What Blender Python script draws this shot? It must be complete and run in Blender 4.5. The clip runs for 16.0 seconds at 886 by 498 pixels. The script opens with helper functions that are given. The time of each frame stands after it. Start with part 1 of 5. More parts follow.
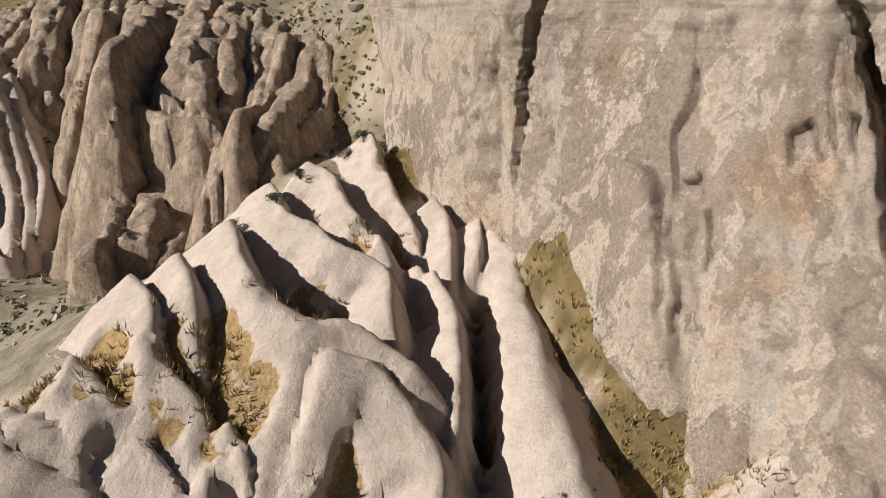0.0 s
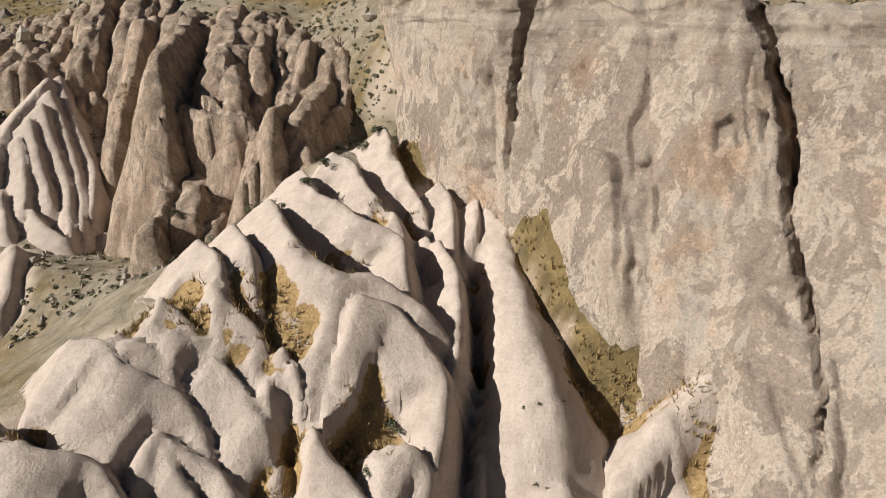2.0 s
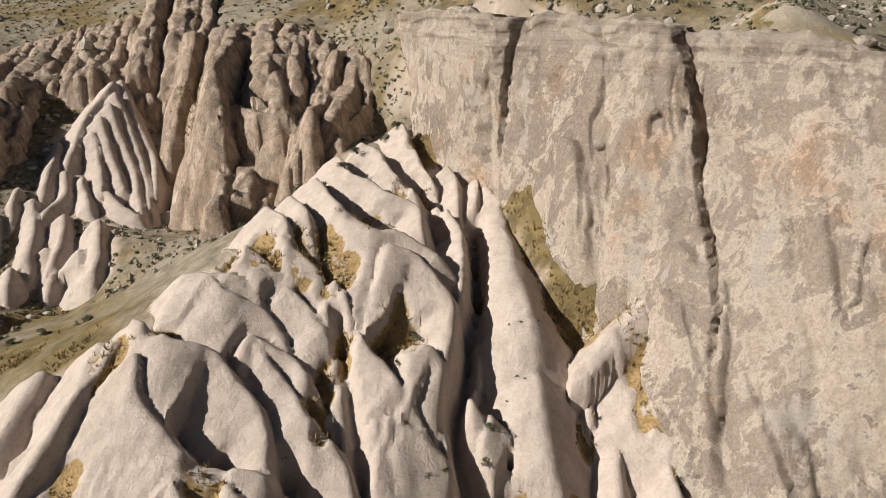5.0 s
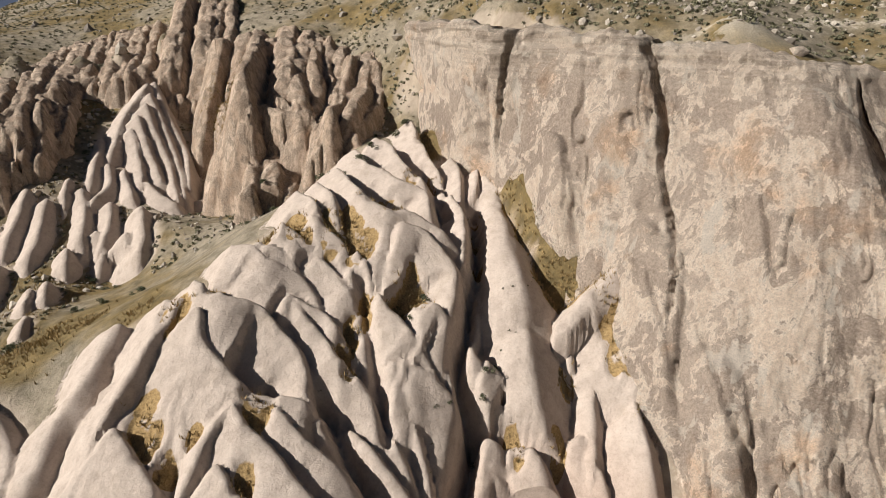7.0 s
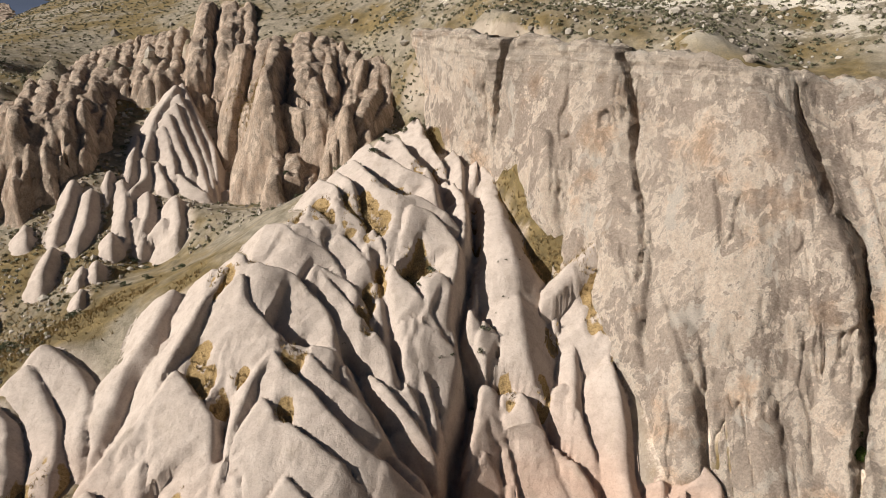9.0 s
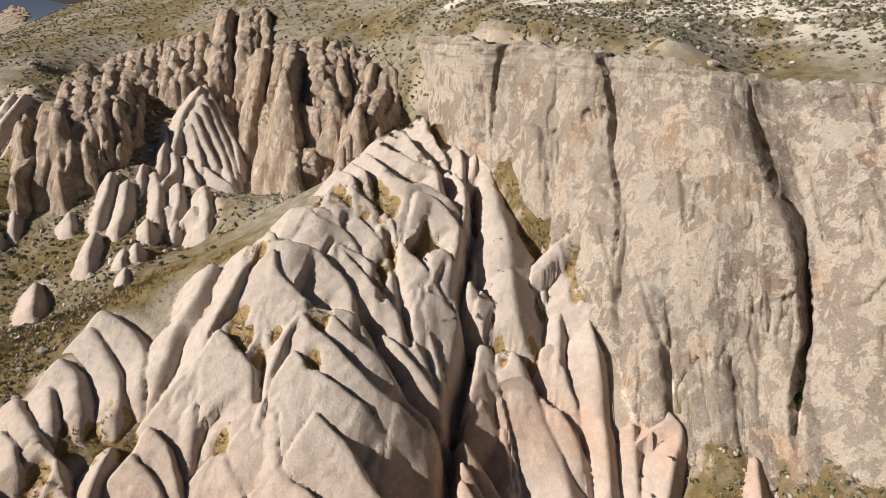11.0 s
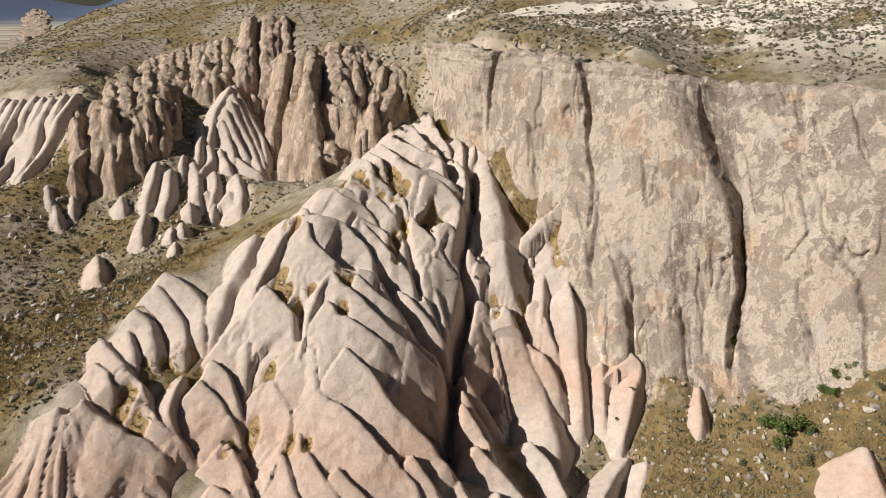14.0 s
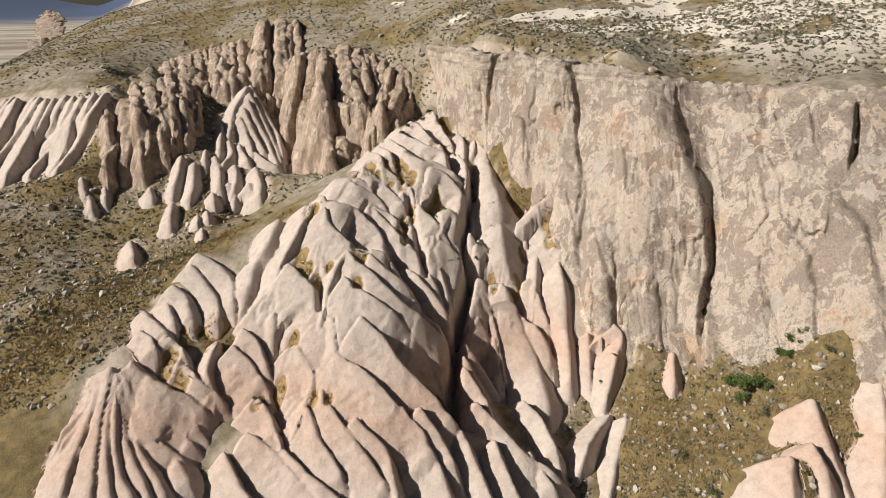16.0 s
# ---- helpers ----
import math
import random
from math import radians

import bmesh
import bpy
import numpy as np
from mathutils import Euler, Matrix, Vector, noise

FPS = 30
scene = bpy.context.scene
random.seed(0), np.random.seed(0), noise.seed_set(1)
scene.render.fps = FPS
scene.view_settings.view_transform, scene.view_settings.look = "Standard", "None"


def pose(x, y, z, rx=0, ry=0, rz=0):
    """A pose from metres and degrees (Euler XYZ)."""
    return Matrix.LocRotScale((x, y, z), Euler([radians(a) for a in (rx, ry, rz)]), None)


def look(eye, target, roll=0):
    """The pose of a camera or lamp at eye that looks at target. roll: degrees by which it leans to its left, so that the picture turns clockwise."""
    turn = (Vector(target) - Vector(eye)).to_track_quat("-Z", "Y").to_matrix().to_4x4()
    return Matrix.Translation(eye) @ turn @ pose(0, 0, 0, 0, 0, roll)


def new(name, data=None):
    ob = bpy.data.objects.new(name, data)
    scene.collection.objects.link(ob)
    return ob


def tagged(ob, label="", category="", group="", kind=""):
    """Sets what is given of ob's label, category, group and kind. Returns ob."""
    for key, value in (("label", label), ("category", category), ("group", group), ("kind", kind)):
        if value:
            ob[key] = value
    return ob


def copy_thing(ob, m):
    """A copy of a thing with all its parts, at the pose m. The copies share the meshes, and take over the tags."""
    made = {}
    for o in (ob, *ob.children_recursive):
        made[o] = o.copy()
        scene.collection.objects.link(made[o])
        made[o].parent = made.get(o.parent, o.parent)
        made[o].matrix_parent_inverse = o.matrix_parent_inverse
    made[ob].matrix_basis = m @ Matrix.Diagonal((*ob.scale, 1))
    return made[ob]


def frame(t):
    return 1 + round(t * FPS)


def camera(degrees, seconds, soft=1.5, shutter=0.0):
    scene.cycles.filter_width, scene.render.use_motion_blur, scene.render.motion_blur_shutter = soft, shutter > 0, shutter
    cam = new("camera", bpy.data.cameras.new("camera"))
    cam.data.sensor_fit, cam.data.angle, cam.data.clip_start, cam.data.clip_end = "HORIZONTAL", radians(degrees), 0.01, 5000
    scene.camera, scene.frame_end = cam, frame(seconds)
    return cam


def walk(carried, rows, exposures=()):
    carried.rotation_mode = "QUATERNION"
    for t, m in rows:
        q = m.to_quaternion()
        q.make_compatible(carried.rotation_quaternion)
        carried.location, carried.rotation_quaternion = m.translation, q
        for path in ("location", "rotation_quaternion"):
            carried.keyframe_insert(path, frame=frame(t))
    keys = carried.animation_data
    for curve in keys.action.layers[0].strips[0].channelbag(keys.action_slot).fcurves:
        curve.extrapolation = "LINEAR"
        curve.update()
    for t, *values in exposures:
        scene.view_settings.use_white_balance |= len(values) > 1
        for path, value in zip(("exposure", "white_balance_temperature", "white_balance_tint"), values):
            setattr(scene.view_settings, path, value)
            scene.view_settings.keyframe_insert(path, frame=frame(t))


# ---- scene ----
cam = camera(72.0, 16.0, soft=0.65)
PATH = [
    (0.0, pose(0.000, 0.000, 60.000, 68.150, -0.000, 0.000)),
    (0.5, pose(0.025, -2.179, 60.338, 68.108, 0.040, 0.101)),
    (1.0, pose(0.036, -4.405, 60.688, 68.069, 0.079, 0.196)),
    (1.5, pose(0.037, -6.674, 61.050, 68.033, 0.115, 0.288)),
    (2.0, pose(0.030, -8.985, 61.423, 68.000, 0.150, 0.375)),
    (2.5, pose(0.015, -11.336, 61.804, 67.969, 0.184, 0.458)),
    (3.0, pose(-0.004, -13.725, 62.193, 67.940, 0.215, 0.536)),
    (3.5, pose(-0.026, -16.150, 62.589, 67.914, 0.245, 0.611)),
    (4.0, pose(-0.050, -18.610, 62.992, 67.890, 0.273, 0.682)),
    (4.5, pose(-0.074, -21.103, 63.399, 67.867, 0.300, 0.748)),
    (5.0, pose(-0.097, -23.627, 63.811, 67.846, 0.325, 0.812)),
    (5.5, pose(-0.118, -26.179, 64.226, 67.827, 0.349, 0.871)),
    (6.0, pose(-0.136, -28.759, 64.644, 67.809, 0.372, 0.928)),
    (6.5, pose(-0.151, -31.364, 65.064, 67.792, 0.393, 0.981)),
    (7.0, pose(-0.163, -33.994, 65.486, 67.777, 0.413, 1.031)),
    (7.5, pose(-0.170, -36.645, 65.908, 67.762, 0.432, 1.078)),
    (8.0, pose(-0.173, -39.316, 66.331, 67.748, 0.450, 1.122)),
    (8.5, pose(-0.172, -42.006, 66.754, 67.734, 0.466, 1.163)),
    (9.0, pose(-0.166, -44.713, 67.176, 67.721, 0.482, 1.201)),
    (9.5, pose(-0.158, -47.435, 67.598, 67.708, 0.496, 1.237)),
    (10.0, pose(-0.146, -50.170, 68.019, 67.695, 0.509, 1.271)),
    (10.5, pose(-0.132, -52.918, 68.439, 67.682, 0.522, 1.302)),
    (11.0, pose(-0.117, -55.676, 68.857, 67.668, 0.534, 1.331)),
    (11.5, pose(-0.101, -58.442, 69.274, 67.655, 0.545, 1.358)),
    (12.0, pose(-0.086, -61.215, 69.690, 67.640, 0.555, 1.383)),
    (12.5, pose(-0.074, -63.994, 70.104, 67.625, 0.564, 1.407)),
    (13.0, pose(-0.066, -66.776, 70.517, 67.609, 0.573, 1.428)),
    (13.5, pose(-0.063, -69.561, 70.928, 67.592, 0.581, 1.448)),
    (14.0, pose(-0.069, -72.347, 71.339, 67.574, 0.588, 1.467)),
    (14.5, pose(-0.084, -75.132, 71.749, 67.554, 0.595, 1.484)),
    (15.0, pose(-0.111, -77.914, 72.158, 67.533, 0.602, 1.500)),
    (15.5, pose(-0.152, -80.693, 72.567, 67.511, 0.608, 1.516)),
    (16.0, pose(-0.211, -83.466, 72.977, 67.486, 0.613, 1.530)),
]
walk(cam, PATH)

# ---- light ----
SUN_TO = Vector((-0.81, -0.24, 0.56)).normalized()
world = bpy.data.worlds.new("sky")
scene.world = world
world.use_nodes = True
sky = world.node_tree.nodes.new("ShaderNodeTexSky")
sky.sky_type = 'NISHITA'
sky.sun_disc = False
sky.sun_elevation = math.asin(SUN_TO.z)
sky.sun_rotation = math.atan2(SUN_TO.x, SUN_TO.y)
world.node_tree.nodes["Background"].inputs[1].default_value = 0.019
world.node_tree.links.new(sky.outputs[0], world.node_tree.nodes["Background"].inputs[0])
sun_lamp = new("sun", bpy.data.lights.new("sun", 'SUN'))
sun_lamp.data.energy, sun_lamp.data.angle, sun_lamp.data.color = 5.0, radians(0.53), (1.0, 0.95, 0.88)
sun_lamp.matrix_world = look((0, 0, 300), Vector((0, 0, 300)) - SUN_TO)
scene.view_settings.exposure = 0.35


# ---- materials ----
def mat(name, rough=0.95):
    m = bpy.data.materials.new(name)
    m.use_nodes = True
    nt = m.node_tree
    b = nt.nodes["Principled BSDF"]
    b.inputs["Roughness"].default_value = rough
    b.inputs["Specular IOR Level"].default_value = 0.15
    pos = nt.nodes.new("ShaderNodeNewGeometry").outputs["Position"]
    return m, nt, b, pos


def noise_tex(nt, vec, scale, detail=6, rough=0.6, stretch=None, distort=0.0):
    if stretch:
        mp = nt.nodes.new("ShaderNodeMapping")
        mp.inputs["Scale"].default_value = stretch
        nt.links.new(vec, mp.inputs["Vector"])
        vec = mp.outputs[0]
    n = nt.nodes.new("ShaderNodeTexNoise")
    n.inputs["Scale"].default_value, n.inputs["Detail"].default_value = scale, detail
    n.inputs["Roughness"].default_value, n.inputs["Distortion"].default_value = rough, distort
    nt.links.new(vec, n.inputs["Vector"])
    return n.outputs[0]


def ramp(nt, fac, *stops):
    r = nt.nodes.new("ShaderNodeValToRGB")
    els = r.color_ramp.elements
    while len(els) < len(stops):
        els.new(0.5)
    for el, (p, c) in zip(els, stops):
        el.position = p
        el.color = (*c, 1) if isinstance(c, tuple) else (c, c, c, 1)
    nt.links.new(fac, r.inputs[0])
    return r.outputs[0]


def mix(nt, fac, a, b, mode='MIX'):
    m = nt.nodes.new("ShaderNodeMix")
    m.data_type, m.blend_type = 'RGBA', mode
    for sock, v in ((m.inputs[0], fac), (m.inputs[6], a), (m.inputs[7], b)):
        if isinstance(v, (int, float)):
            sock.default_value = v
        elif isinstance(v, tuple):
            sock.default_value = (*v, 1)
        else:
            nt.links.new(v, sock)
    return m.outputs[2]


def sums(nt, op, a, b):
    m = nt.nodes.new("ShaderNodeMath")
    m.operation = op
    for sock, v in zip(m.inputs, (a, b)):
        if isinstance(v, (int, float)):
            sock.default_value = v
        else:
            nt.links.new(v, sock)
    return m.outputs[0]


def axis(nt, vec, k):
    s = nt.nodes.new("ShaderNodeSeparateXYZ")
    nt.links.new(vec, s.inputs[0])
    return s.outputs[k]


def relief(nt, b, *layers):
    prev = None
    for height, dist, strength in layers:
        n = nt.nodes.new("ShaderNodeBump")
        n.inputs["Distance"].default_value, n.inputs["Strength"].default_value = dist, strength
        nt.links.new(height, n.inputs["Height"])
        if prev:
            nt.links.new(prev, n.inputs["Normal"])
        prev = n.outputs[0]
    nt.links.new(prev, b.inputs["Normal"])


def attribute(nt, name):
    a = nt.nodes.new("ShaderNodeAttribute")
    a.attribute_name = name
    return a.outputs["Fac"]


def tuff_material():
    """Smooth pale volcanic tuff, pinker in the lower beds."""
    m, nt, b, pos = mat("pale_tuff")
    broad = noise_tex(nt, pos, 0.12, 5)
    mid = noise_tex(nt, pos, 0.9, 8, 0.65)
    fine = noise_tex(nt, pos, 9.0, 6, 0.7)
    base = ramp(nt, mid, (0.3, (0.425, 0.358, 0.308)), (0.52, (0.51, 0.436, 0.378)), (0.7, (0.55, 0.478, 0.418)))
    z = sums(nt, 'ADD', axis(nt, pos, 2), sums(nt, 'MULTIPLY', broad, 9.0))
    pinkness = ramp(nt, sums(nt, 'MULTIPLY', z, 1 / 60), (0.31, 0.1), (0.37, 0.6), (0.42, 1.0), (0.46, 0.55), (0.56, 0.12))
    col = mix(nt, pinkness, base, mix(nt, 1.0, base, (0.98, 0.815, 0.735), 'MULTIPLY'))
    stain = ramp(nt, noise_tex(nt, pos, 0.45, 8, 0.7, (1, 1, 0.4)), (0.52, 0.0), (0.7, 1.0))
    col = mix(nt, sums(nt, 'MULTIPLY', stain, 0.35), col, (0.36, 0.29, 0.22))
    grit = noise_tex(nt, pos, 4.5, 9, 0.8)
    col = mix(nt, 0.4, col, mix(nt, 1.0, col, ramp(nt, grit, (0.36, 0.62), (0.5, 1.0), (0.62, 1.15)), 'MULTIPLY'))
    speck = ramp(nt, fine, (0.29, 1.0), (0.37, 0.0))
    col = mix(nt, sums(nt, 'MULTIPLY', speck, 0.4), col, (0.22, 0.18, 0.13))
    straw = ramp(nt, grit, (0.36, (0.17, 0.115, 0.05)), (0.5, (0.33, 0.22, 0.095)), (0.62, (0.46, 0.32, 0.15)))
    edge = sums(nt, 'ADD', attribute(nt, "turf"), sums(nt, 'MULTIPLY', sums(nt, 'SUBTRACT', mid, 0.5), 0.9))
    col = mix(nt, ramp(nt, edge, (0.42, 0.0), (0.58, 0.95)), col, straw)
    nt.links.new(col, b.inputs["Base Color"])
    pits = noise_tex(nt, pos, 3.5, 8, 0.75)
    relief(nt, b, (mid, 0.4, 0.5), (pits, 0.12, 0.6), (fine, 0.05, 0.8))
    return m


def cliff_colour(nt, pos):
    """Beige rock under a patchy grey-brown lichen skin with cream edges where it flaked off: colour and relief layers."""
    streak = noise_tex(nt, pos, 0.16, 9, 0.62, (1, 1, 0.55), 0.6)
    blot = noise_tex(nt, pos, 0.5, 11, 0.66, (1, 1, 0.65), 0.7)
    patch = noise_tex(nt, pos, 1.7, 10, 0.7, (1, 1, 0.8), 0.5)
    broad = noise_tex(nt, pos, 0.06, 4)
    fine = noise_tex(nt, pos, 3.2, 10, 0.78)
    grain = noise_tex(nt, pos, 11.0, 5, 0.75)
    base = ramp(nt, patch, (0.36, (0.62, 0.49, 0.385)), (0.5, (0.745, 0.605, 0.485)), (0.62, (0.81, 0.68, 0.555)))
    both = sums(nt, 'ADD', sums(nt, 'MULTIPLY', streak, 0.35), sums(nt, 'ADD', sums(nt, 'MULTIPLY', blot, 0.45), sums(nt, 'MULTIPLY', patch, 0.2)))
    ragged = sums(nt, 'ADD', both, sums(nt, 'MULTIPLY', sums(nt, 'SUBTRACT', fine, 0.5), 0.12))
    skin = ramp(nt, ragged, (0.492, 0.0), (0.502, 1.0))
    dark = ramp(nt, fine, (0.36, (0.30, 0.232, 0.188)), (0.5, (0.455, 0.362, 0.294)), (0.62, (0.59, 0.48, 0.392)))
    amount = ramp(nt, broad, (0.38, 0.65), (0.56, 1.0))
    halo = ramp(nt, ragged, (0.448, 0.0), (0.468, 0.75), (0.488, 0.75), (0.494, 0.0))
    col = mix(nt, halo, base, (0.82, 0.70, 0.585))
    col = mix(nt, sums(nt, 'MULTIPLY', skin, amount), col, dark)
    scars = noise_tex(nt, pos, 0.30, 9, 0.6, (1, 1, 0.6), 0.5)
    pale = ramp(nt, sums(nt, 'ADD', scars, sums(nt, 'MULTIPLY', sums(nt, 'SUBTRACT', fine, 0.5), 0.08)), (0.60, 0.0), (0.62, 0.85))
    col = mix(nt, pale, col, (0.70, 0.615, 0.525))
    speckle = ramp(nt, noise_tex(nt, pos, 6.0, 8, 0.85), (0.36, 0.50), (0.47, 0.95), (0.53, 1.02), (0.64, 1.35))
    col = mix(nt, 0.75, col, mix(nt, 1.0, col, speckle, 'MULTIPLY'))
    ochre = ramp(nt, noise_tex(nt, pos, 0.16, 6, 0.6), (0.56, 0.0), (0.68, 0.7))
    col = mix(nt, ochre, col, mix(nt, 1.0, col, (1.0, 0.82, 0.66), 'MULTIPLY'))
    beds = noise_tex(nt, pos, 1.0, 5, 0.6, (0.10, 0.10, 1.7), 0.3)
    level = ramp(nt, sums(nt, 'MULTIPLY', axis(nt, pos, 2), 1 / 100), (0.555, 0.0), (0.60, 0.8))
    strata = ramp(nt, beds, (0.40, (0.30, 0.25, 0.20)), (0.47, (0.52, 0.43, 0.34)), (0.58, (0.68, 0.60, 0.50)))
    col = mix(nt, level, col, mix(nt, 0.5, col, strata))
    return col, ((streak, 0.9, 0.6), (ragged, 1.4, 0.9), (patch, 0.4, 0.8), (fine, 0.25, 1.0), (grain, 0.06, 0.9))


def cliff_material():
    m, nt, b, pos = mat("lichened_cliff")
    col, layers = cliff_colour(nt, pos)
    nt.links.new(col, b.inputs["Base Color"])
    relief(nt, b, *layers)
    return m


def pinnacle_material():
    """Brown weathered welded tuff: tan faces, a grey-brown skin and vertical streaks."""
    m, nt, b, pos = mat("brown_tuff")
    streak = noise_tex(nt, pos, 0.5, 8, 0.68, (1, 1, 0.25), 0.4)
    blot = noise_tex(nt, pos, 0.7, 10, 0.66, (1, 1, 0.6), 0.5)
    fine = noise_tex(nt, pos, 4.0, 8, 0.75)
    col = ramp(nt, streak, (0.34, (0.34, 0.245, 0.18)), (0.5, (0.52, 0.395, 0.30)), (0.64, (0.66, 0.53, 0.42)))
    rough = sums(nt, 'ADD', blot, sums(nt, 'MULTIPLY', sums(nt, 'SUBTRACT', fine, 0.5), 0.2))
    col = mix(nt, ramp(nt, rough, (0.49, 0.0), (0.52, 0.75)), col, ramp(nt, fine, (0.38, (0.24, 0.185, 0.145)), (0.6, (0.40, 0.32, 0.25))))
    col = mix(nt, 0.6, col, mix(nt, 1.0, col, ramp(nt, fine, (0.36, 0.6), (0.5, 1.0), (0.62, 1.25)), 'MULTIPLY'))
    nt.links.new(col, b.inputs["Base Color"])
    relief(nt, b, (streak, 1.2, 0.9), (blot, 0.6, 0.8), (fine, 0.2, 1.0))
    return m


def ground_material():
    """Dry grass and scrub soil on the gentle parts, bare tuff where it is steep."""
    m, nt, b, pos = mat("dry_ground", 1.0)
    g = nt.nodes.new("ShaderNodeNewGeometry")
    up = axis(nt, g.outputs["Normal"], 2)
    broad = noise_tex(nt, pos, 0.06, 6, 0.6)
    mid = noise_tex(nt, pos, 0.5, 8, 0.7)
    fine = noise_tex(nt, pos, 5.0, 6, 0.75)
    grass = ramp(nt, mid, (0.36, (0.11, 0.08, 0.038)), (0.5, (0.19, 0.135, 0.06)), (0.64, (0.28, 0.20, 0.092)))
    grass = mix(nt, ramp(nt, fine, (0.35, 0.8), (0.55, 0.0)), grass, (0.13, 0.11, 0.06))
    soil = ramp(nt, mid, (0.36, (0.17, 0.145, 0.105)), (0.6, (0.34, 0.29, 0.22)))
    soil = mix(nt, ramp(nt, fine, (0.3, 0.7), (0.5, 0.0)), soil, (0.15, 0.125, 0.085))
    rock = ramp(nt, mid, (0.3, (0.36, 0.29, 0.23)), (0.65, (0.52, 0.435, 0.35)))
    cover = ramp(nt, broad, (0.42, 0.0), (0.56, 1.0))
    col = mix(nt, cover, grass, soil)
    high = ramp(nt, sums(nt, 'MULTIPLY', axis(nt, pos, 2), 1 / 100), (0.60, 0.0), (0.66, 1.0))
    east = ramp(nt, sums(nt, 'MULTIPLY', axis(nt, pos, 0), 1 / 200), (0.02, 0.0), (0.12, 0.13), (0.3, 0.2))
    scar = ramp(nt, sums(nt, 'ADD', east, noise_tex(nt, pos, 0.045, 8, 0.66, (1.0, 1.8, 1.0), 0.5)), (0.635, 0.0), (0.655, 1.0))
    col = mix(nt, sums(nt, 'MULTIPLY', high, scar), col, ramp(nt, fine, (0.35, (0.50, 0.44, 0.36)), (0.6, (0.74, 0.67, 0.57))))
    steep = ramp(nt, sums(nt, 'ADD', up, sums(nt, 'MULTIPLY', sums(nt, 'SUBTRACT', mid, 0.5), 0.5)), (0.46, 1.0), (0.56, 0.0))
    col = mix(nt, sums(nt, 'MULTIPLY', steep, 0.7), col, rock)
    # the far plain and its hills
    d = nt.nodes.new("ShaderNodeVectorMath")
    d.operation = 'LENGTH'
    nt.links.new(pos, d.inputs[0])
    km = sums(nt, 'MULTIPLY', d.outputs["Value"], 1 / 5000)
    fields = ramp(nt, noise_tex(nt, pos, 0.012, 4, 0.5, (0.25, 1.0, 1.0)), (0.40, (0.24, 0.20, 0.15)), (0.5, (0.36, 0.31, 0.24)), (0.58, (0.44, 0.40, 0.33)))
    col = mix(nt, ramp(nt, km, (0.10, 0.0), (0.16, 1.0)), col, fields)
    # blue distance haze, painted into the colour of the farthest land
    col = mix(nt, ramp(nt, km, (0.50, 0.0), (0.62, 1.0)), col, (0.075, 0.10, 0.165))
    col = mix(nt, attribute(nt, "bare"), col, rock)
    col = mix(nt, attribute(nt, "wall"), col, cliff_colour(nt, pos)[0])
    col = mix(nt, attribute(nt, "turf"), col, grass)
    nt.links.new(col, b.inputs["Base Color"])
    relief(nt, b, (mid, 0.6, 0.6), (fine, 0.15, 0.8))
    return m


TUFF, CLIFF, BROWN, GROUND = tuff_material(), cliff_material(), pinnacle_material(), ground_material()

# ---- plan of the rocks and of the grass in the gullies ----
ROCKS, PATCHES, GULLIES, BUSHES, CROWN = [], [], [], [], {}


def fin(pts, w):
    ROCKS.append(("fin", pts, w * 1.1))


def rill(pts, w):
    ROCKS.append(("rill", pts, w))


def dome(pts, w):
    ROCKS.append(("dome", pts, w * 1.1))


def cone(pts, w):
    if len(pts) == 2:
        a, b = np.array(pts[0]), np.array(pts[1])
        pts = [a, (a + b) / 2 + (0, 0, 0.06 * w), b]
    ROCKS.append(("cone", pts, w * 1.15))


def buttress(pts, w, top=0.95):
    ROCKS.append(("buttress", pts, w * 1.16))
    CROWN[len(ROCKS) - 1] = top


def pinnacle(pts, w):
    if len(pts) == 2:
        pts = [pts[0], (np.array(pts[0]) + pts[1]) / 2, pts[1]]
    ROCKS.append(("pinnacle", pts, w))


def gully(line, w, depth):
    GULLIES.append((line, w, depth))


def shrub(x, y, r):
    BUSHES.append((x, y, r, "sage"))


def bush(x, y, r):
    BUSHES.append((x, y, r, "green"))


def grass(x, y, r):
    PATCHES.append((x, y, r))


fin([(-6.6, 55.0, 49.4), (-5.0, 49.7, 47.8), (-2.6, 43.4, 45.3)], 0.8)
fin([(-10.9, 48.9, 48.1), (-8.8, 47.3, 47.6), (-6.8, 43.2, 46.3), (-4.9, 40.4, 45.2), (-2.2, 38.5, 44.1)], 1.2)
fin([(-13.3, 45.8, 47.2), (-11.1, 41.0, 46.5), (-8.7, 39.3, 46.0), (-6.8, 37.3, 45.5), (-4.0, 35.8, 44.6), (-3.1, 31.8, 44.1)], 1.3)
fin([(-14.7, 39.8, 46.2), (-12.7, 35.4, 46.3), (-10.7, 31.5, 46.2), (-9.0, 30.0, 45.7), (-7.3, 29.0, 45.1), (-5.4, 28.9, 44.5), (-3.5, 28.2, 43.6), (-1.9, 27.4, 42.7)], 1.4)
fin([(-16.1, 34.4, 46.0), (-13.6, 29.9, 46.0), (-12.8, 28.1, 45.3)], 0.8)
fin([(-18.0, 32.1, 45.5), (-15.5, 29.0, 45.7), (-14.5, 27.4, 45.2)], 0.8)
fin([(-14.9, 26.8, 44.8), (-13.3, 25.6, 44.0), (-11.9, 24.6, 42.9), (-11.1, 23.3, 41.7), (-10.5, 21.6, 40.4)], 1.0)
fin([(-17.9, 25.7, 44.4), (-16.1, 24.5, 43.6), (-14.7, 23.9, 42.7), (-13.4, 22.6, 41.3), (-12.5, 21.8, 40.6), (-10.7, 20.0, 39.4)], 1.4)
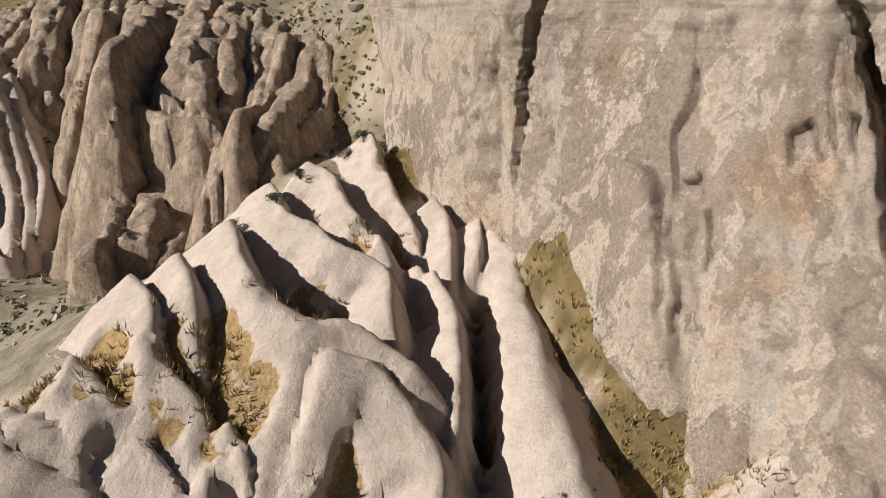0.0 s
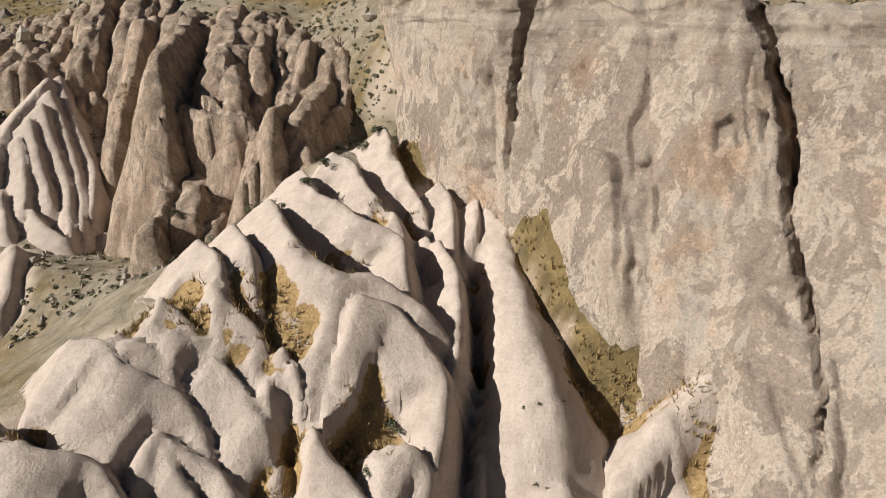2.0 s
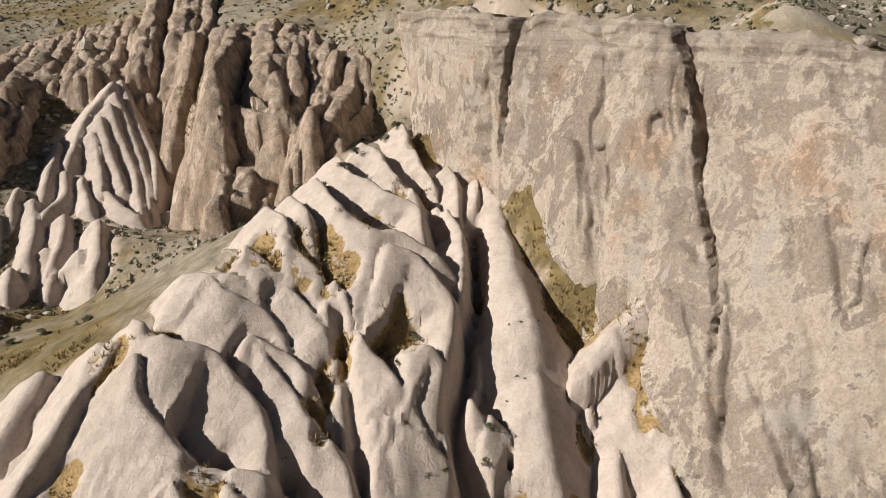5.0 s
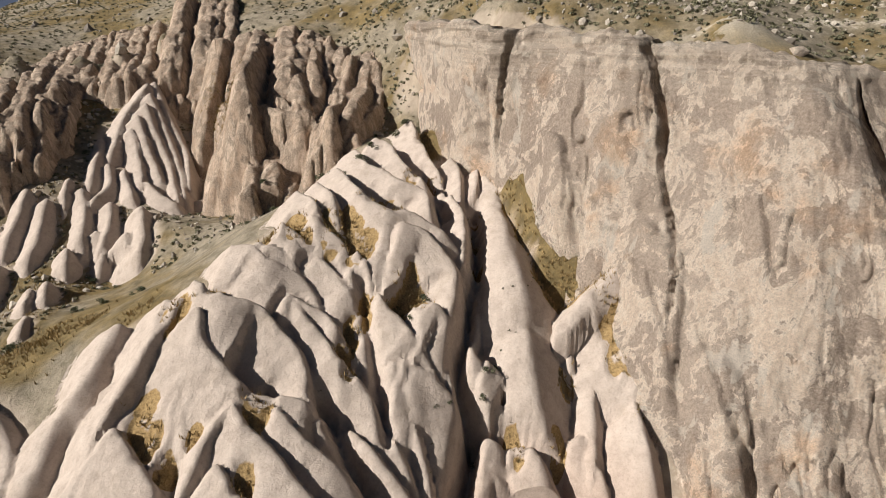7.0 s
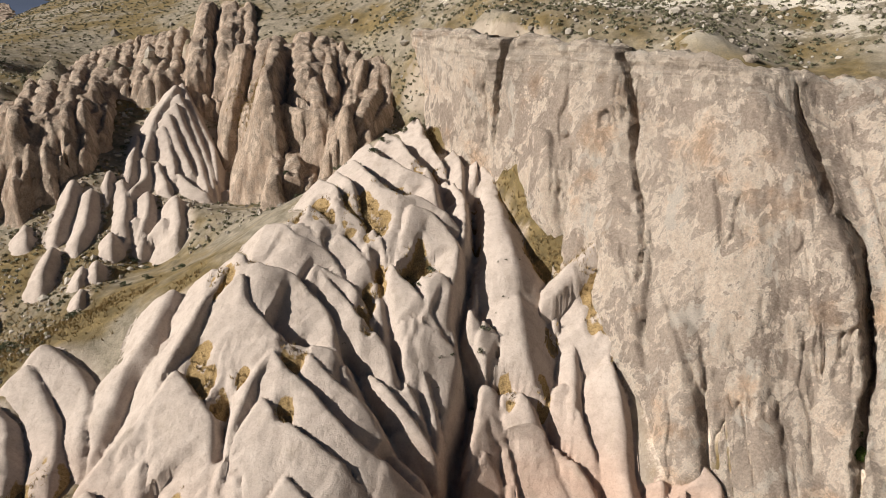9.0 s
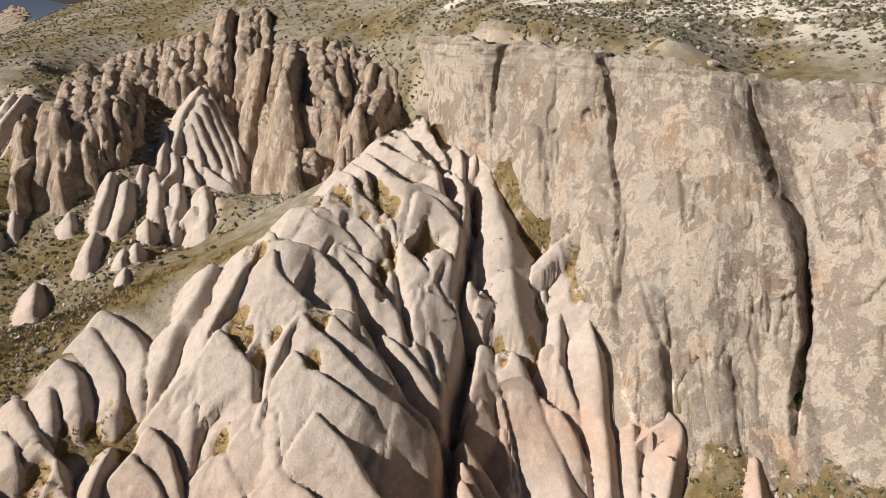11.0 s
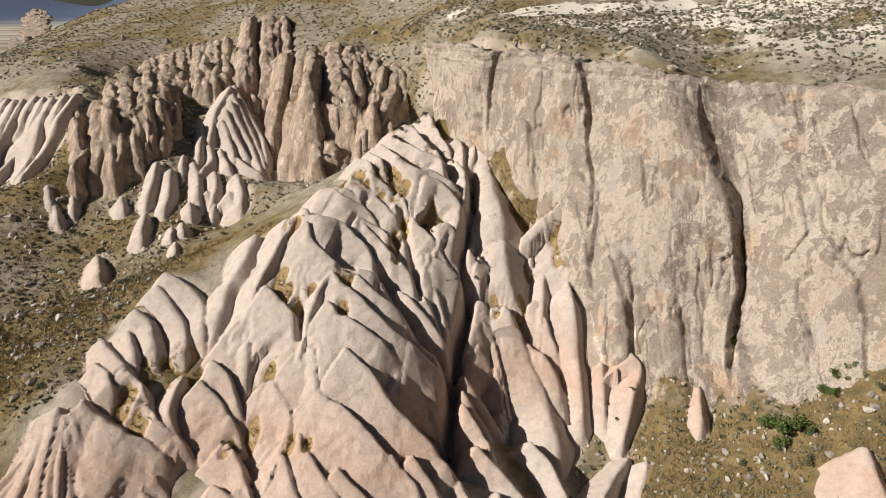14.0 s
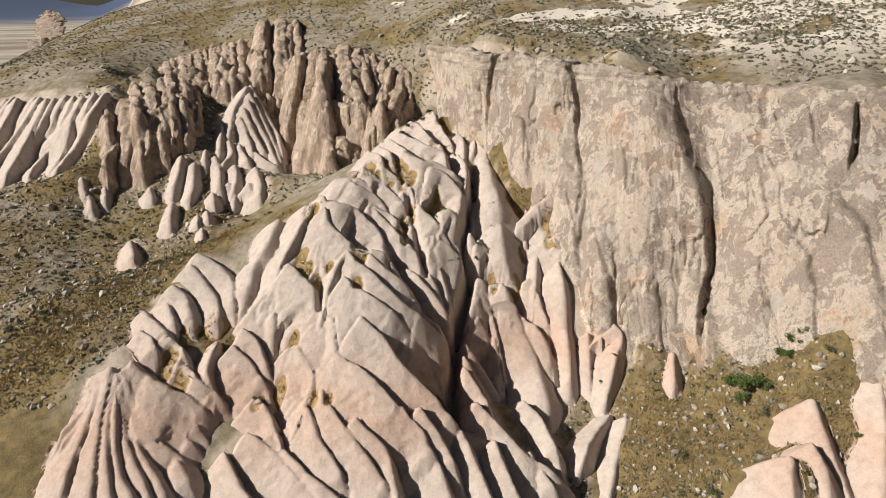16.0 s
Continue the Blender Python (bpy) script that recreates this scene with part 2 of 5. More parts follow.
fin([(-22.7, 23.1, 42.6), (-20.4, 22.6, 42.8), (-18.7, 21.4, 42.0), (-16.5, 21.0, 41.1), (-14.9, 20.2, 40.0), (-14.0, 19.3, 39.1)], 1.5)
fin([(-19.8, 23.5, 43.2), (-18.0, 22.7, 42.6), (-16.7, 21.8, 41.7)], 0.8)
fin([(-10.2, 23.8, 42.2), (-9.1, 22.5, 41.0), (-8.7, 21.3, 40.2)], 0.9)
fin([(-5.6, 26.9, 43.8), (-3.4, 26.5, 42.9), (-1.7, 25.2, 41.8), (-0.2, 23.4, 40.4), (0.1, 21.4, 39.3), (-0.0, 19.2, 37.8)], 2.2)
fin([(-0.5, 37.5, 43.5), (0.6, 33.7, 42.8), (1.2, 29.1, 41.8), (1.4, 26.0, 40.9)], 1.5)
fin([(-0.4, 45.9, 46.1), (0.5, 43.9, 45.1), (0.6, 40.6, 43.8)], 0.9)
fin([(3.0, 44.2, 45.0), (2.6, 40.6, 43.5)], 0.6)
fin([(-7.6, 19.6, 39.2), (-6.3, 18.2, 38.4), (-4.6, 16.5, 37.0)], 1.4)
fin([(-3.2, 19.1, 38.5), (-1.6, 18.8, 38.0), (-0.7, 18.1, 37.2)], 1.2)
fin([(-16.2, 18.5, 39.4), (-14.1, 18.1, 38.5), (-12.7, 17.5, 38.0), (-11.4, 16.1, 37.4)], 1.4)
fin([(-24.7, 17.7, 41.2), (-21.1, 16.1, 40.6), (-18.3, 16.1, 39.4), (-16.0, 14.3, 37.8), (-13.8, 12.5, 36.3), (-12.6, 9.9, 34.7)], 1.2)
fin([(-23.3, 14.3, 40.2), (-21.9, 11.9, 38.4), (-19.6, 9.8, 36.6), (-17.8, 8.9, 35.6), (-13.2, 8.8, 34.4)], 1.4)
fin([(-25.7, 16.3, 40.5), (-27.0, 11.2, 37.6), (-28.7, 7.9, 34.7), (-29.8, 4.3, 31.8), (-30.9, 1.2, 29.5)], 1.6)
fin([(-18.6, 7.9, 35.3), (-17.1, 5.9, 34.3), (-14.8, 4.2, 33.2), (-12.0, 1.8, 31.5), (-8.9, 0.2, 29.4), (-7.1, -0.2, 28.0)], 1.3)
fin([(-15.0, 7.7, 34.6), (-12.7, 5.8, 33.1), (-9.5, 4.4, 31.2), (-6.0, 4.0, 29.1), (-4.5, 2.5, 27.3), (-3.5, 1.6, 26.2)], 1.3)
fin([(-11.1, 8.9, 33.8), (-8.4, 7.5, 32.0), (-5.7, 5.7, 29.6), (-3.6, 3.8, 27.4), (-2.0, 2.5, 25.3)], 1.2)
fin([(-18.3, 2.6, 32.6), (-15.9, 0.8, 31.8), (-13.3, -0.6, 30.7), (-10.9, -1.7, 29.4)], 1.2)
fin([(-18.8, 7.4, 35.1), (-20.0, 3.5, 33.0), (-20.9, 0.2, 30.5), (-21.0, -1.7, 29.3)], 1.5)
fin([(-27.7, 5.9, 33.6), (-24.5, 3.2, 32.0), (-22.4, 1.1, 30.8), (-21.4, -1.2, 29.4)], 1.5)
dome([(-29.1, 4.5, 32.2), (-29.5, 1.4, 29.9), (-29.1, -0.8, 28.3)], 1.6)
fin([(-15.6, 18.1, 39.1), (-12.6, 15.1, 37.0), (-10.3, 12.9, 35.7), (-8.0, 11.2, 33.8), (-6.2, 8.8, 31.7)], 1.3)
fin([(-4.8, 14.3, 35.2), (-2.3, 13.6, 33.7), (0.0, 12.6, 31.7), (1.7, 12.0, 30.1)], 1.0)
fin([(-5.6, 13.6, 34.9), (-3.8, 9.6, 31.1), (-2.4, 5.9, 27.5), (-1.8, 2.7, 25.2)], 1.6)
fin([(2.3, 11.0, 28.8), (4.5, 9.7, 26.4), (5.2, 7.3, 23.6)], 1.2)
fin([(3.0, 16.0, 33.6), (5.3, 15.2, 31.4), (6.7, 13.0, 28.7), (6.6, 11.4, 27.2)], 1.2)
fin([(-15.0, -3.6, 29.0), (-11.3, -6.5, 26.9), (-7.9, -9.9, 24.2), (-3.8, -12.5, 21.4), (-1.8, -14.2, 19.8)], 1.3)
fin([(-19.3, -3.0, 28.7), (-17.9, -7.6, 25.6), (-13.3, -11.2, 24.2), (-9.9, -14.1, 22.4), (-5.9, -17.0, 20.0), (-4.3, -19.3, 18.3)], 1.5)
fin([(-7.9, -15.3, 21.5), (-5.1, -18.1, 19.1), (-2.8, -21.6, 16.5), (-1.6, -24.0, 15.1)], 1.2)
fin([(-5.6, -14.8, 21.2), (-2.9, -17.6, 18.7), (-1.5, -20.0, 17.0)], 0.9)
fin([(-14.2, -16.8, 20.8), (-10.2, -20.0, 18.8), (-8.4, -23.7, 16.6), (-7.9, -25.5, 15.5)], 1.3)
fin([(-19.5, -12.5, 22.2), (-16.6, -16.7, 20.6), (-13.1, -20.2, 18.9), (-9.8, -23.8, 16.7)], 1.2)
fin([(-24.7, -5.3, 25.6), (-21.8, -9.1, 23.7), (-20.9, -12.2, 22.0), (-22.1, -16.1, 20.1)], 1.0)
fin([(-21.2, -14.7, 20.9), (-18.5, -19.3, 19.0), (-15.7, -22.7, 17.4)], 1.2)
fin([(-28.9, -12.5, 21.2), (-26.2, -15.5, 19.6), (-23.7, -19.7, 18.3)], 0.9)
fin([(-33.9, -5.9, 25.4), (-30.8, -8.1, 23.9), (-29.2, -9.8, 22.6)], 1.6)
fin([(-33.3, -3.2, 26.7), (-30.7, -4.9, 25.8), (-28.8, -7.9, 23.8)], 0.8)
fin([(-44.3, -5.7, 26.9), (-39.8, -9.3, 24.6), (-37.6, -11.3, 23.1), (-35.3, -12.4, 22.0)], 1.0)
fin([(-36.6, -5.1, 25.9), (-36.5, -9.6, 23.9), (-35.3, -12.4, 22.0)], 1.0)
rill([(-50.0, -7.9, 26.3), (-43.5, -12.4, 23.8), (-38.5, -13.6, 21.9), (-35.9, -14.5, 20.7)], 0.6)
rill([(-47.6, -11.5, 25.0), (-41.7, -15.6, 21.4), (-36.2, -18.8, 18.3)], 0.6)
rill([(-47.1, -13.1, 24.2), (-42.3, -17.9, 20.4), (-36.8, -21.2, 17.6)], 0.6)
rill([(-46.9, -14.5, 23.3), (-42.9, -20.2, 19.5), (-36.9, -26.2, 16.8)], 0.6)
rill([(-48.5, -12.4, 24.7), (-44.5, -22.3, 19.4), (-40.2, -27.8, 17.4)], 0.6)
rill([(-49.6, -11.7, 25.2), (-47.4, -21.2, 20.3), (-45.1, -27.6, 17.9)], 0.6)
rill([(-50.3, -11.0, 25.2), (-49.7, -21.2, 20.2), (-48.8, -27.3, 17.6)], 0.6)
rill([(-46.9, -10.6, 25.4), (-40.7, -13.9, 22.1), (-36.0, -16.7, 19.5)], 0.5)
rill([(-47.5, -12.3, 24.6), (-43.4, -16.7, 21.3), (-38.7, -19.9, 18.4), (-34.8, -24.3, 16.8)], 0.5)
rill([(-47.5, -13.9, 23.9), (-44.3, -19.8, 20.1), (-38.3, -27.3, 16.9)], 0.5)
rill([(-48.3, -13.9, 23.9), (-46.2, -21.1, 20.2), (-42.5, -28.1, 17.6)], 0.5)
fin([(-28.8, -17.5, 18.8), (-24.3, -20.3, 17.9), (-20.7, -23.2, 16.9), (-18.1, -25.8, 15.7)], 1.1)
fin([(-31.2, -20.1, 17.7), (-28.5, -23.9, 16.5), (-26.5, -26.0, 15.8)], 0.9)
fin([(-25.7, -17.9, 18.7), (-21.9, -21.2, 17.8), (-18.4, -24.0, 16.8), (-15.3, -25.8, 15.8)], 0.9)
fin([(0.2, -4.0, 20.9), (2.7, -7.3, 18.7), (3.5, -9.2, 18.1)], 1.0)
fin([(2.2, -10.3, 18.6), (5.4, -13.2, 16.7), (8.7, -16.3, 14.9), (12.1, -17.9, 13.4)], 1.1)
fin([(0.2, -15.8, 18.2), (2.4, -20.4, 15.5), (3.8, -23.5, 13.8)], 1.0)
fin([(9.7, -6.0, 15.7), (11.9, -9.2, 15.0), (13.4, -14.1, 14.1)], 1.0)
fin([(4.5, -15.9, 16.4), (6.1, -20.2, 14.5), (7.5, -22.8, 13.1)], 1.0)
fin([(9.5, -16.1, 14.7), (11.9, -19.5, 12.9)], 0.9)
dome([(-32.1, 16.0, 37.2), (-33.0, 11.1, 34.6), (-34.3, 8.1, 32.3), (-34.6, 4.8, 30.3)], 2.2)
dome([(-45.1, 12.0, 32.7), (-40.5, 9.2, 31.2), (-37.7, 6.3, 29.8), (-36.5, 2.9, 28.8)], 2.1)
dome([(-45.7, 9.7, 31.7), (-42.2, 6.3, 29.8), (-39.5, 2.9, 28.4), (-38.0, -1.0, 27.5)], 2.1)
dome([(-46.9, 4.9, 30.0), (-44.1, 2.3, 28.8), (-41.6, -2.0, 27.6)], 1.6)
dome([(-49.3, 4.2, 28.2), (-46.4, 0.8, 28.1), (-43.9, -2.8, 27.6)], 1.4)
dome([(-50.1, 0.3, 27.5), (-46.6, -3.3, 27.5), (-44.8, -4.9, 27.3)], 1.8)
fin([(-48.4, -4.4, 27.0), (-46.1, -6.2, 26.8), (-44.7, -7.9, 26.4)], 0.9)
fin([(-44.4, -5.8, 27.0), (-41.7, -7.0, 26.2), (-40.1, -8.7, 25.0)], 0.8)
dome([(4.9, 44.2, 44.8), (5.3, 36.9, 42.2), (5.8, 28.8, 40.5), (6.5, 22.6, 38.1), (6.8, 19.2, 35.0)], 4.4)
cone([(12.9, 25.1, 36.2), (12.2, 22.4, 34.4), (11.3, 18.9, 32.1)], 1.5)
cone([(13.6, 19.7, 31.9), (13.2, 15.8, 30.1), (12.6, 11.4, 27.6)], 2.2)
cone([(17.4, 16.1, 30.8), (16.9, 11.0, 29.0), (17.2, 7.5, 25.7), (17.2, 4.5, 22.1)], 2.5)
fin([(11.9, 12.2, 27.9), (13.0, 9.5, 26.2), (13.7, 7.3, 24.2)], 1.1)
dome([(7.3, 10.8, 26.3), (9.5, 7.6, 23.5), (11.0, 4.6, 20.6), (12.3, 1.0, 17.7), (12.6, -2.7, 16.0)], 4.4)
fin([(3.5, 15.6, 33.0), (5.1, 14.0, 30.2), (6.6, 12.3, 27.7)], 1.2)
fin([(1.8, 10.8, 29.2), (3.6, 9.2, 26.4), (5.1, 7.5, 24.0), (5.5, 5.0, 21.2)], 1.7)
fin([(2.8, 5.9, 23.9), (4.4, 4.5, 21.3), (5.6, 3.1, 19.1), (5.8, -0.0, 16.4)], 1.8)
fin([(24.8, 4.0, 23.6), (25.7, 2.7, 22.9), (24.9, 0.9, 20.8)], 1.8)
fin([(17.7, 23.9, 41.2), (18.7, 21.9, 38.3), (19.2, 19.2, 36.0)], 1.4)
fin([(22.5, -6.9, 13.9), (20.4, -9.8, 13.5), (18.1, -13.4, 13.5)], 1.2)
fin([(-55.8, 81.7, 51.8), (-51.8, 76.1, 47.5), (-46.9, 69.9, 42.0), (-43.5, 61.9, 37.6)], 1.1)
fin([(-54.8, 77.4, 50.4), (-50.2, 71.6, 44.5), (-46.2, 65.1, 39.6), (-43.4, 59.3, 37.1)], 1.1)
fin([(-54.4, 74.6, 49.0), (-51.5, 70.3, 44.5), (-47.8, 65.2, 40.3), (-44.2, 58.0, 37.1)], 1.1)
fin([(-55.1, 72.2, 47.4), (-51.9, 67.2, 42.9), (-48.0, 61.7, 39.2)], 1.1)
fin([(-55.5, 69.9, 45.6), (-52.8, 65.2, 42.1), (-50.1, 59.9, 39.1)], 1.2)
fin([(-56.1, 79.6, 51.8), (-57.7, 72.3, 47.2), (-57.0, 65.5, 43.2)], 2.3)
fin([(-45.6, 74.2, 44.5), (-43.3, 71.3, 41.7), (-41.8, 66.0, 38.1), (-41.3, 61.6, 37.0)], 1.7)
cone([(-60.1, 67.4, 44.3), (-58.4, 62.7, 42.4), (-57.9, 59.4, 40.7)], 1.3)
cone([(-56.4, 61.8, 41.4), (-54.8, 58.5, 39.3), (-55.4, 54.9, 37.8)], 1.9)
cone([(-57.9, 55.8, 38.9), (-55.9, 52.4, 36.7), (-54.6, 48.5, 34.4)], 2.3)
cone([(-64.6, 53.3, 39.7), (-64.4, 50.4, 37.3), (-64.3, 47.1, 34.8)], 1.9)
cone([(-61.7, 52.6, 38.3), (-60.6, 48.8, 35.7), (-60.0, 44.6, 33.4)], 1.9)
cone([(-60.3, 57.0, 40.4), (-59.9, 55.0, 39.1)], 0.8)
cone([(-53.8, 61.5, 40.5), (-52.1, 59.0, 39.1), (-50.7, 56.8, 38.2)], 1.2)
cone([(-49.5, 59.9, 39.0), (-47.0, 57.6, 37.8), (-44.1, 56.2, 36.7)], 1.4)
cone([(-52.9, 54.3, 37.3), (-51.3, 50.7, 35.6), (-51.4, 48.8, 34.3)], 2.0)
cone([(-47.7, 53.2, 36.9), (-45.3, 48.3, 35.2), (-44.6, 45.6, 33.7)], 2.2)
cone([(-47.7, 48.0, 34.7), (-46.9, 46.4, 33.2), (-47.0, 45.6, 31.9)], 2.0)
cone([(-52.9, 49.1, 34.4), (-51.3, 47.1, 32.8), (-50.8, 45.4, 31.5)], 1.9)
cone([(-55.4, 45.4, 33.3), (-54.4, 43.2, 32.5)], 1.6)
cone([(-70.2, 46.9, 34.0), (-69.0, 44.7, 32.7)], 1.2)
cone([(-80.9, 47.7, 34.0), (-80.3, 46.0, 32.5)], 1.1)
cone([(-85.8, 47.6, 36.3), (-84.4, 45.5, 33.8)], 0.8)
cone([(-63.0, 41.8, 32.1), (-61.2, 35.7, 30.5)], 2.0)
cone([(-55.7, 37.0, 31.0), (-54.6, 33.9, 30.5)], 1.0)
cone([(-54.1, 38.1, 31.5), (-52.9, 35.5, 31.0)], 1.2)
cone([(-68.5, 32.0, 27.0), (-64.4, 24.9, 26.9)], 2.1)
cone([(-52.5, 30.9, 30.3), (-51.1, 27.5, 30.1)], 1.0)
cone([(32.9, -1.4, 21.7), (32.1, -4.4, 19.9)], 1.0)
cone([(20.8, 4.1, 21.9), (20.7, 2.8, 20.5)], 1.0)
cone([(-83.3, 45.0, 33.0), (-81.6, 42.4, 31.0)], 0.8)
buttress([(0.2, 44.5, 62.9), (0.5, 44.6, 57.2), (0.7, 47.7, 50.8), (0.5, 46.1, 46.8)], 5.8)
buttress([(5.5, 41.8, 60.9), (5.6, 41.5, 54.7), (5.4, 43.8, 49.0), (4.9, 44.2, 44.8)], 1.9, 0.8)
buttress([(11.0, 42.8, 61.4), (10.8, 35.7, 55.5), (10.6, 34.0, 48.6), (10.1, 31.6, 43.8)], 3.9)
buttress([(16.3, 34.6, 60.9), (16.4, 29.7, 53.8), (15.9, 26.3, 46.0), (14.9, 24.9, 38.1)], 4.3)
buttress([(18.4, 24.3, 44.8), (18.5, 22.1, 38.4), (17.4, 17.7, 31.2)], 2.3, 0.4)
buttress([(25.2, 35.6, 61.0), (23.5, 24.6, 50.6), (23.3, 17.5, 40.1), (22.6, 10.3, 33.0), (22.8, 6.0, 24.4)], 3.4)
buttress([(26.3, 20.2, 60.7), (28.2, 19.0, 51.8), (28.1, 11.1, 42.4), (29.5, 8.3, 31.5), (29.1, 0.7, 23.1)], 4.9, 0.93)
buttress([(34.5, 17.9, 52.0), (35.1, 13.3, 45.6), (35.8, 8.7, 35.5), (35.0, 1.5, 23.9)], 3.4, 0.5)
buttress([(32.1, 20.4, 56.9), (33.9, 17.7, 51.7), (35.7, 14.8, 46.7), (36.1, 9.5, 40.7)], 2.7, 0.45)
buttress([(39.5, 27.6, 57.5), (37.8, 19.7, 53.2), (38.3, 14.7, 46.7), (38.5, 8.3, 37.3)], 2.8)
buttress([(46.5, 24.9, 57.8), (43.2, 12.3, 49.6), (42.5, 4.3, 37.6), (40.2, -7.5, 23.0)], 5.7)
buttress([(51.8, 17.5, 57.9), (47.9, 6.7, 51.1), (46.4, 0.0, 43.1), (47.8, -3.1, 31.1)], 4.1)
buttress([(16.2, 26.2, 46.2), (16.0, 25.8, 44.3), (16.2, 25.2, 42.2)], 0.9, 0.35)
buttress([(17.5, 25.3, 45.9), (17.6, 24.6, 43.8), (17.4, 24.3, 41.9)], 0.7, 0.35)
buttress([(10.2, 34.7, 51.9), (10.5, 34.2, 49.0), (10.6, 32.4, 45.1)], 1.5, 0.3)
buttress([(23.3, 13.5, 35.7), (23.2, 8.7, 30.4), (23.0, 5.9, 24.3)], 1.8, 0.3)
buttress([(20.7, 9.1, 30.2), (21.1, 8.6, 27.0), (20.5, 6.6, 23.8)], 1.1, 0.3)
buttress([(30.0, 8.0, 30.9), (30.4, 4.5, 26.1), (30.0, 0.6, 23.2)], 1.5, 0.3)
buttress([(46.7, -0.8, 41.0), (47.8, -2.2, 34.1), (47.7, -6.1, 26.9)], 1.8, 0.3)
buttress([(37.5, 7.9, 31.2), (37.3, 4.7, 26.7), (36.6, 0.9, 23.7)], 1.4, 0.4)
buttress([(51.3, -1.9, 46.0), (51.4, -4.3, 39.4), (51.2, -6.7, 31.0)], 3.5, 0.35)
buttress([(60.8, 6.2, 57.3), (57.2, -5.9, 44.2), (55.7, -12.9, 34.4)], 4.0)
dome([(46.3, -15.7, 23.4), (46.0, -19.0, 21.8), (46.6, -25.0, 17.5)], 1.2)
dome([(40.4, -23.0, 20.4), (39.2, -26.0, 19.0), (38.5, -30.0, 15.0)], 1.0)
dome([(43.4, -21.5, 21.2), (43.8, -25.0, 19.5), (43.0, -30.0, 15.5)], 0.9)
dome([(56.0, -9.0, 30.5), (54.5, -15.0, 26.8), (51.0, -24.0, 20.3)], 0.8)
dome([(24.6, -8.0, 14.4), (22.0, -14.0, 12.3), (20.6, -18.0, 11.0), (17.5, -26.0, 8.0)], 0.6)
cone([(33.4, -0.8, 21.0), (33.0, -3.0, 19.8), (32.8, -5.0, 18.4)], 0.9)
ridge = random.Random(12)
for k in range(13):
    dx, dy, dz = ridge.uniform(-0.9, 0.9), ridge.uniform(-1.5, 1.5), ridge.uniform(-0.7, 0.4)
    x, y, z = -89.5 - 3.1 * k + dx, 70.5 + 1.0 * k + dy, 51.4 - 0.2 * k + dz
    foot = ridge.uniform(-4.0, 0.5)
    fin([(x, y, z), (x + foot * 0.3 + ridge.uniform(-0.6, 0.6), y - 6.2, z - 4.4 + dz), (x + foot, y - 12.0 + 2 * dy, z - 10.5 + dz), (x + foot * 1.3, y - 18 + dy, z - 14)],
        ridge.uniform(0.9, 2.4))
pinnacle([(-34.0, 88.0, 58.4), (-33.0, 79.0, 56.4), (-33.0, 73.0, 50.4)], 5.5)
pinnacle([(-23.0, 86.0, 56.9), (-22.5, 77.0, 54.4), (-22.5, 69.0, 48.9)], 5.0)
pinnacle([(-57.0, 106.0, 59.4), (-53.0, 97.0, 56.4), (-51.0, 91.0, 51.4)], 5.0)
pinnacle([(-70.0, 110.0, 56.9), (-66.0, 99.0, 54.9), (-63.0, 91.0, 51.4)], 5.0)
pinnacle([(-82.0, 106.0, 54.9), (-76.0, 95.0, 52.9), (-72.0, 86.0, 49.9)], 5.0)
pinnacle([(-38.2, 83.0, 60.2), (-37.9, 74.2, 51.4), (-38.9, 71.9, 44.1)], 4.3)
pinnacle([(-31.5, 87.8, 61.1), (-27.7, 68.0, 55.7), (-26.8, 60.9, 49.8)], 4.4)
pinnacle([(-27.6, 61.3, 51.8), (-28.8, 63.5, 45.9), (-25.7, 48.1, 41.8)], 3.3)
pinnacle([(-24.5, 82.8, 59.3), (-22.0, 64.8, 52.6), (-22.1, 57.1, 44.2)], 1.8)
pinnacle([(-20.0, 78.3, 57.9), (-18.9, 67.5, 52.8), (-18.1, 51.2, 46.5)], 2.0)
pinnacle([(-15.1, 73.6, 57.1), (-15.1, 67.2, 52.8), (-15.3, 53.9, 50.3)], 2.6)
pinnacle([(-55.1, 112.9, 67.0), (-49.8, 92.6, 58.5), (-48.9, 83.3, 49.5)], 5.1)
pinnacle([(-57.0, 96.2, 57.0), (-54.4, 88.8, 52.3), (-51.7, 80.9, 48.8)], 2.3)
pinnacle([(-68.4, 114.8, 61.2), (-63.0, 97.9, 56.9), (-58.4, 83.5, 53.4)], 2.5)
pinnacle([(-74.5, 117.7, 60.2), (-67.5, 97.9, 56.2), (-62.5, 83.0, 52.7)], 2.5)
pinnacle([(-79.2, 119.0, 59.5), (-71.9, 98.3, 55.5), (-66.7, 83.9, 51.9)], 2.1)
pinnacle([(-82.6, 116.0, 58.2), (-75.5, 97.5, 54.9), (-70.4, 83.7, 51.9)], 2.5)
pinnacle([(-86.5, 112.7, 57.0), (-78.8, 95.0, 54.5), (-72.5, 80.1, 52.1)], 2.7)
pinnacle([(-88.5, 106.2, 55.6), (-80.4, 88.1, 53.9), (-73.4, 73.1, 52.3)], 2.6)
pinnacle([(-90.7, 93.7, 53.0), (-78.0, 71.1, 51.5), (-72.1, 60.3, 48.8)], 3.6)
pinnacle([(-89.7, 78.8, 50.8), (-78.9, 59.2, 46.4), (-77.4, 52.3, 39.6)], 3.7)
pinnacle([(-76.3, 63.9, 49.9), (-72.1, 56.9, 45.7), (-70.5, 52.7, 40.1)], 2.2)
pinnacle([(-71.1, 61.3, 49.4), (-69.1, 57.5, 46.1), (-68.0, 55.5, 43.3)], 1.5)
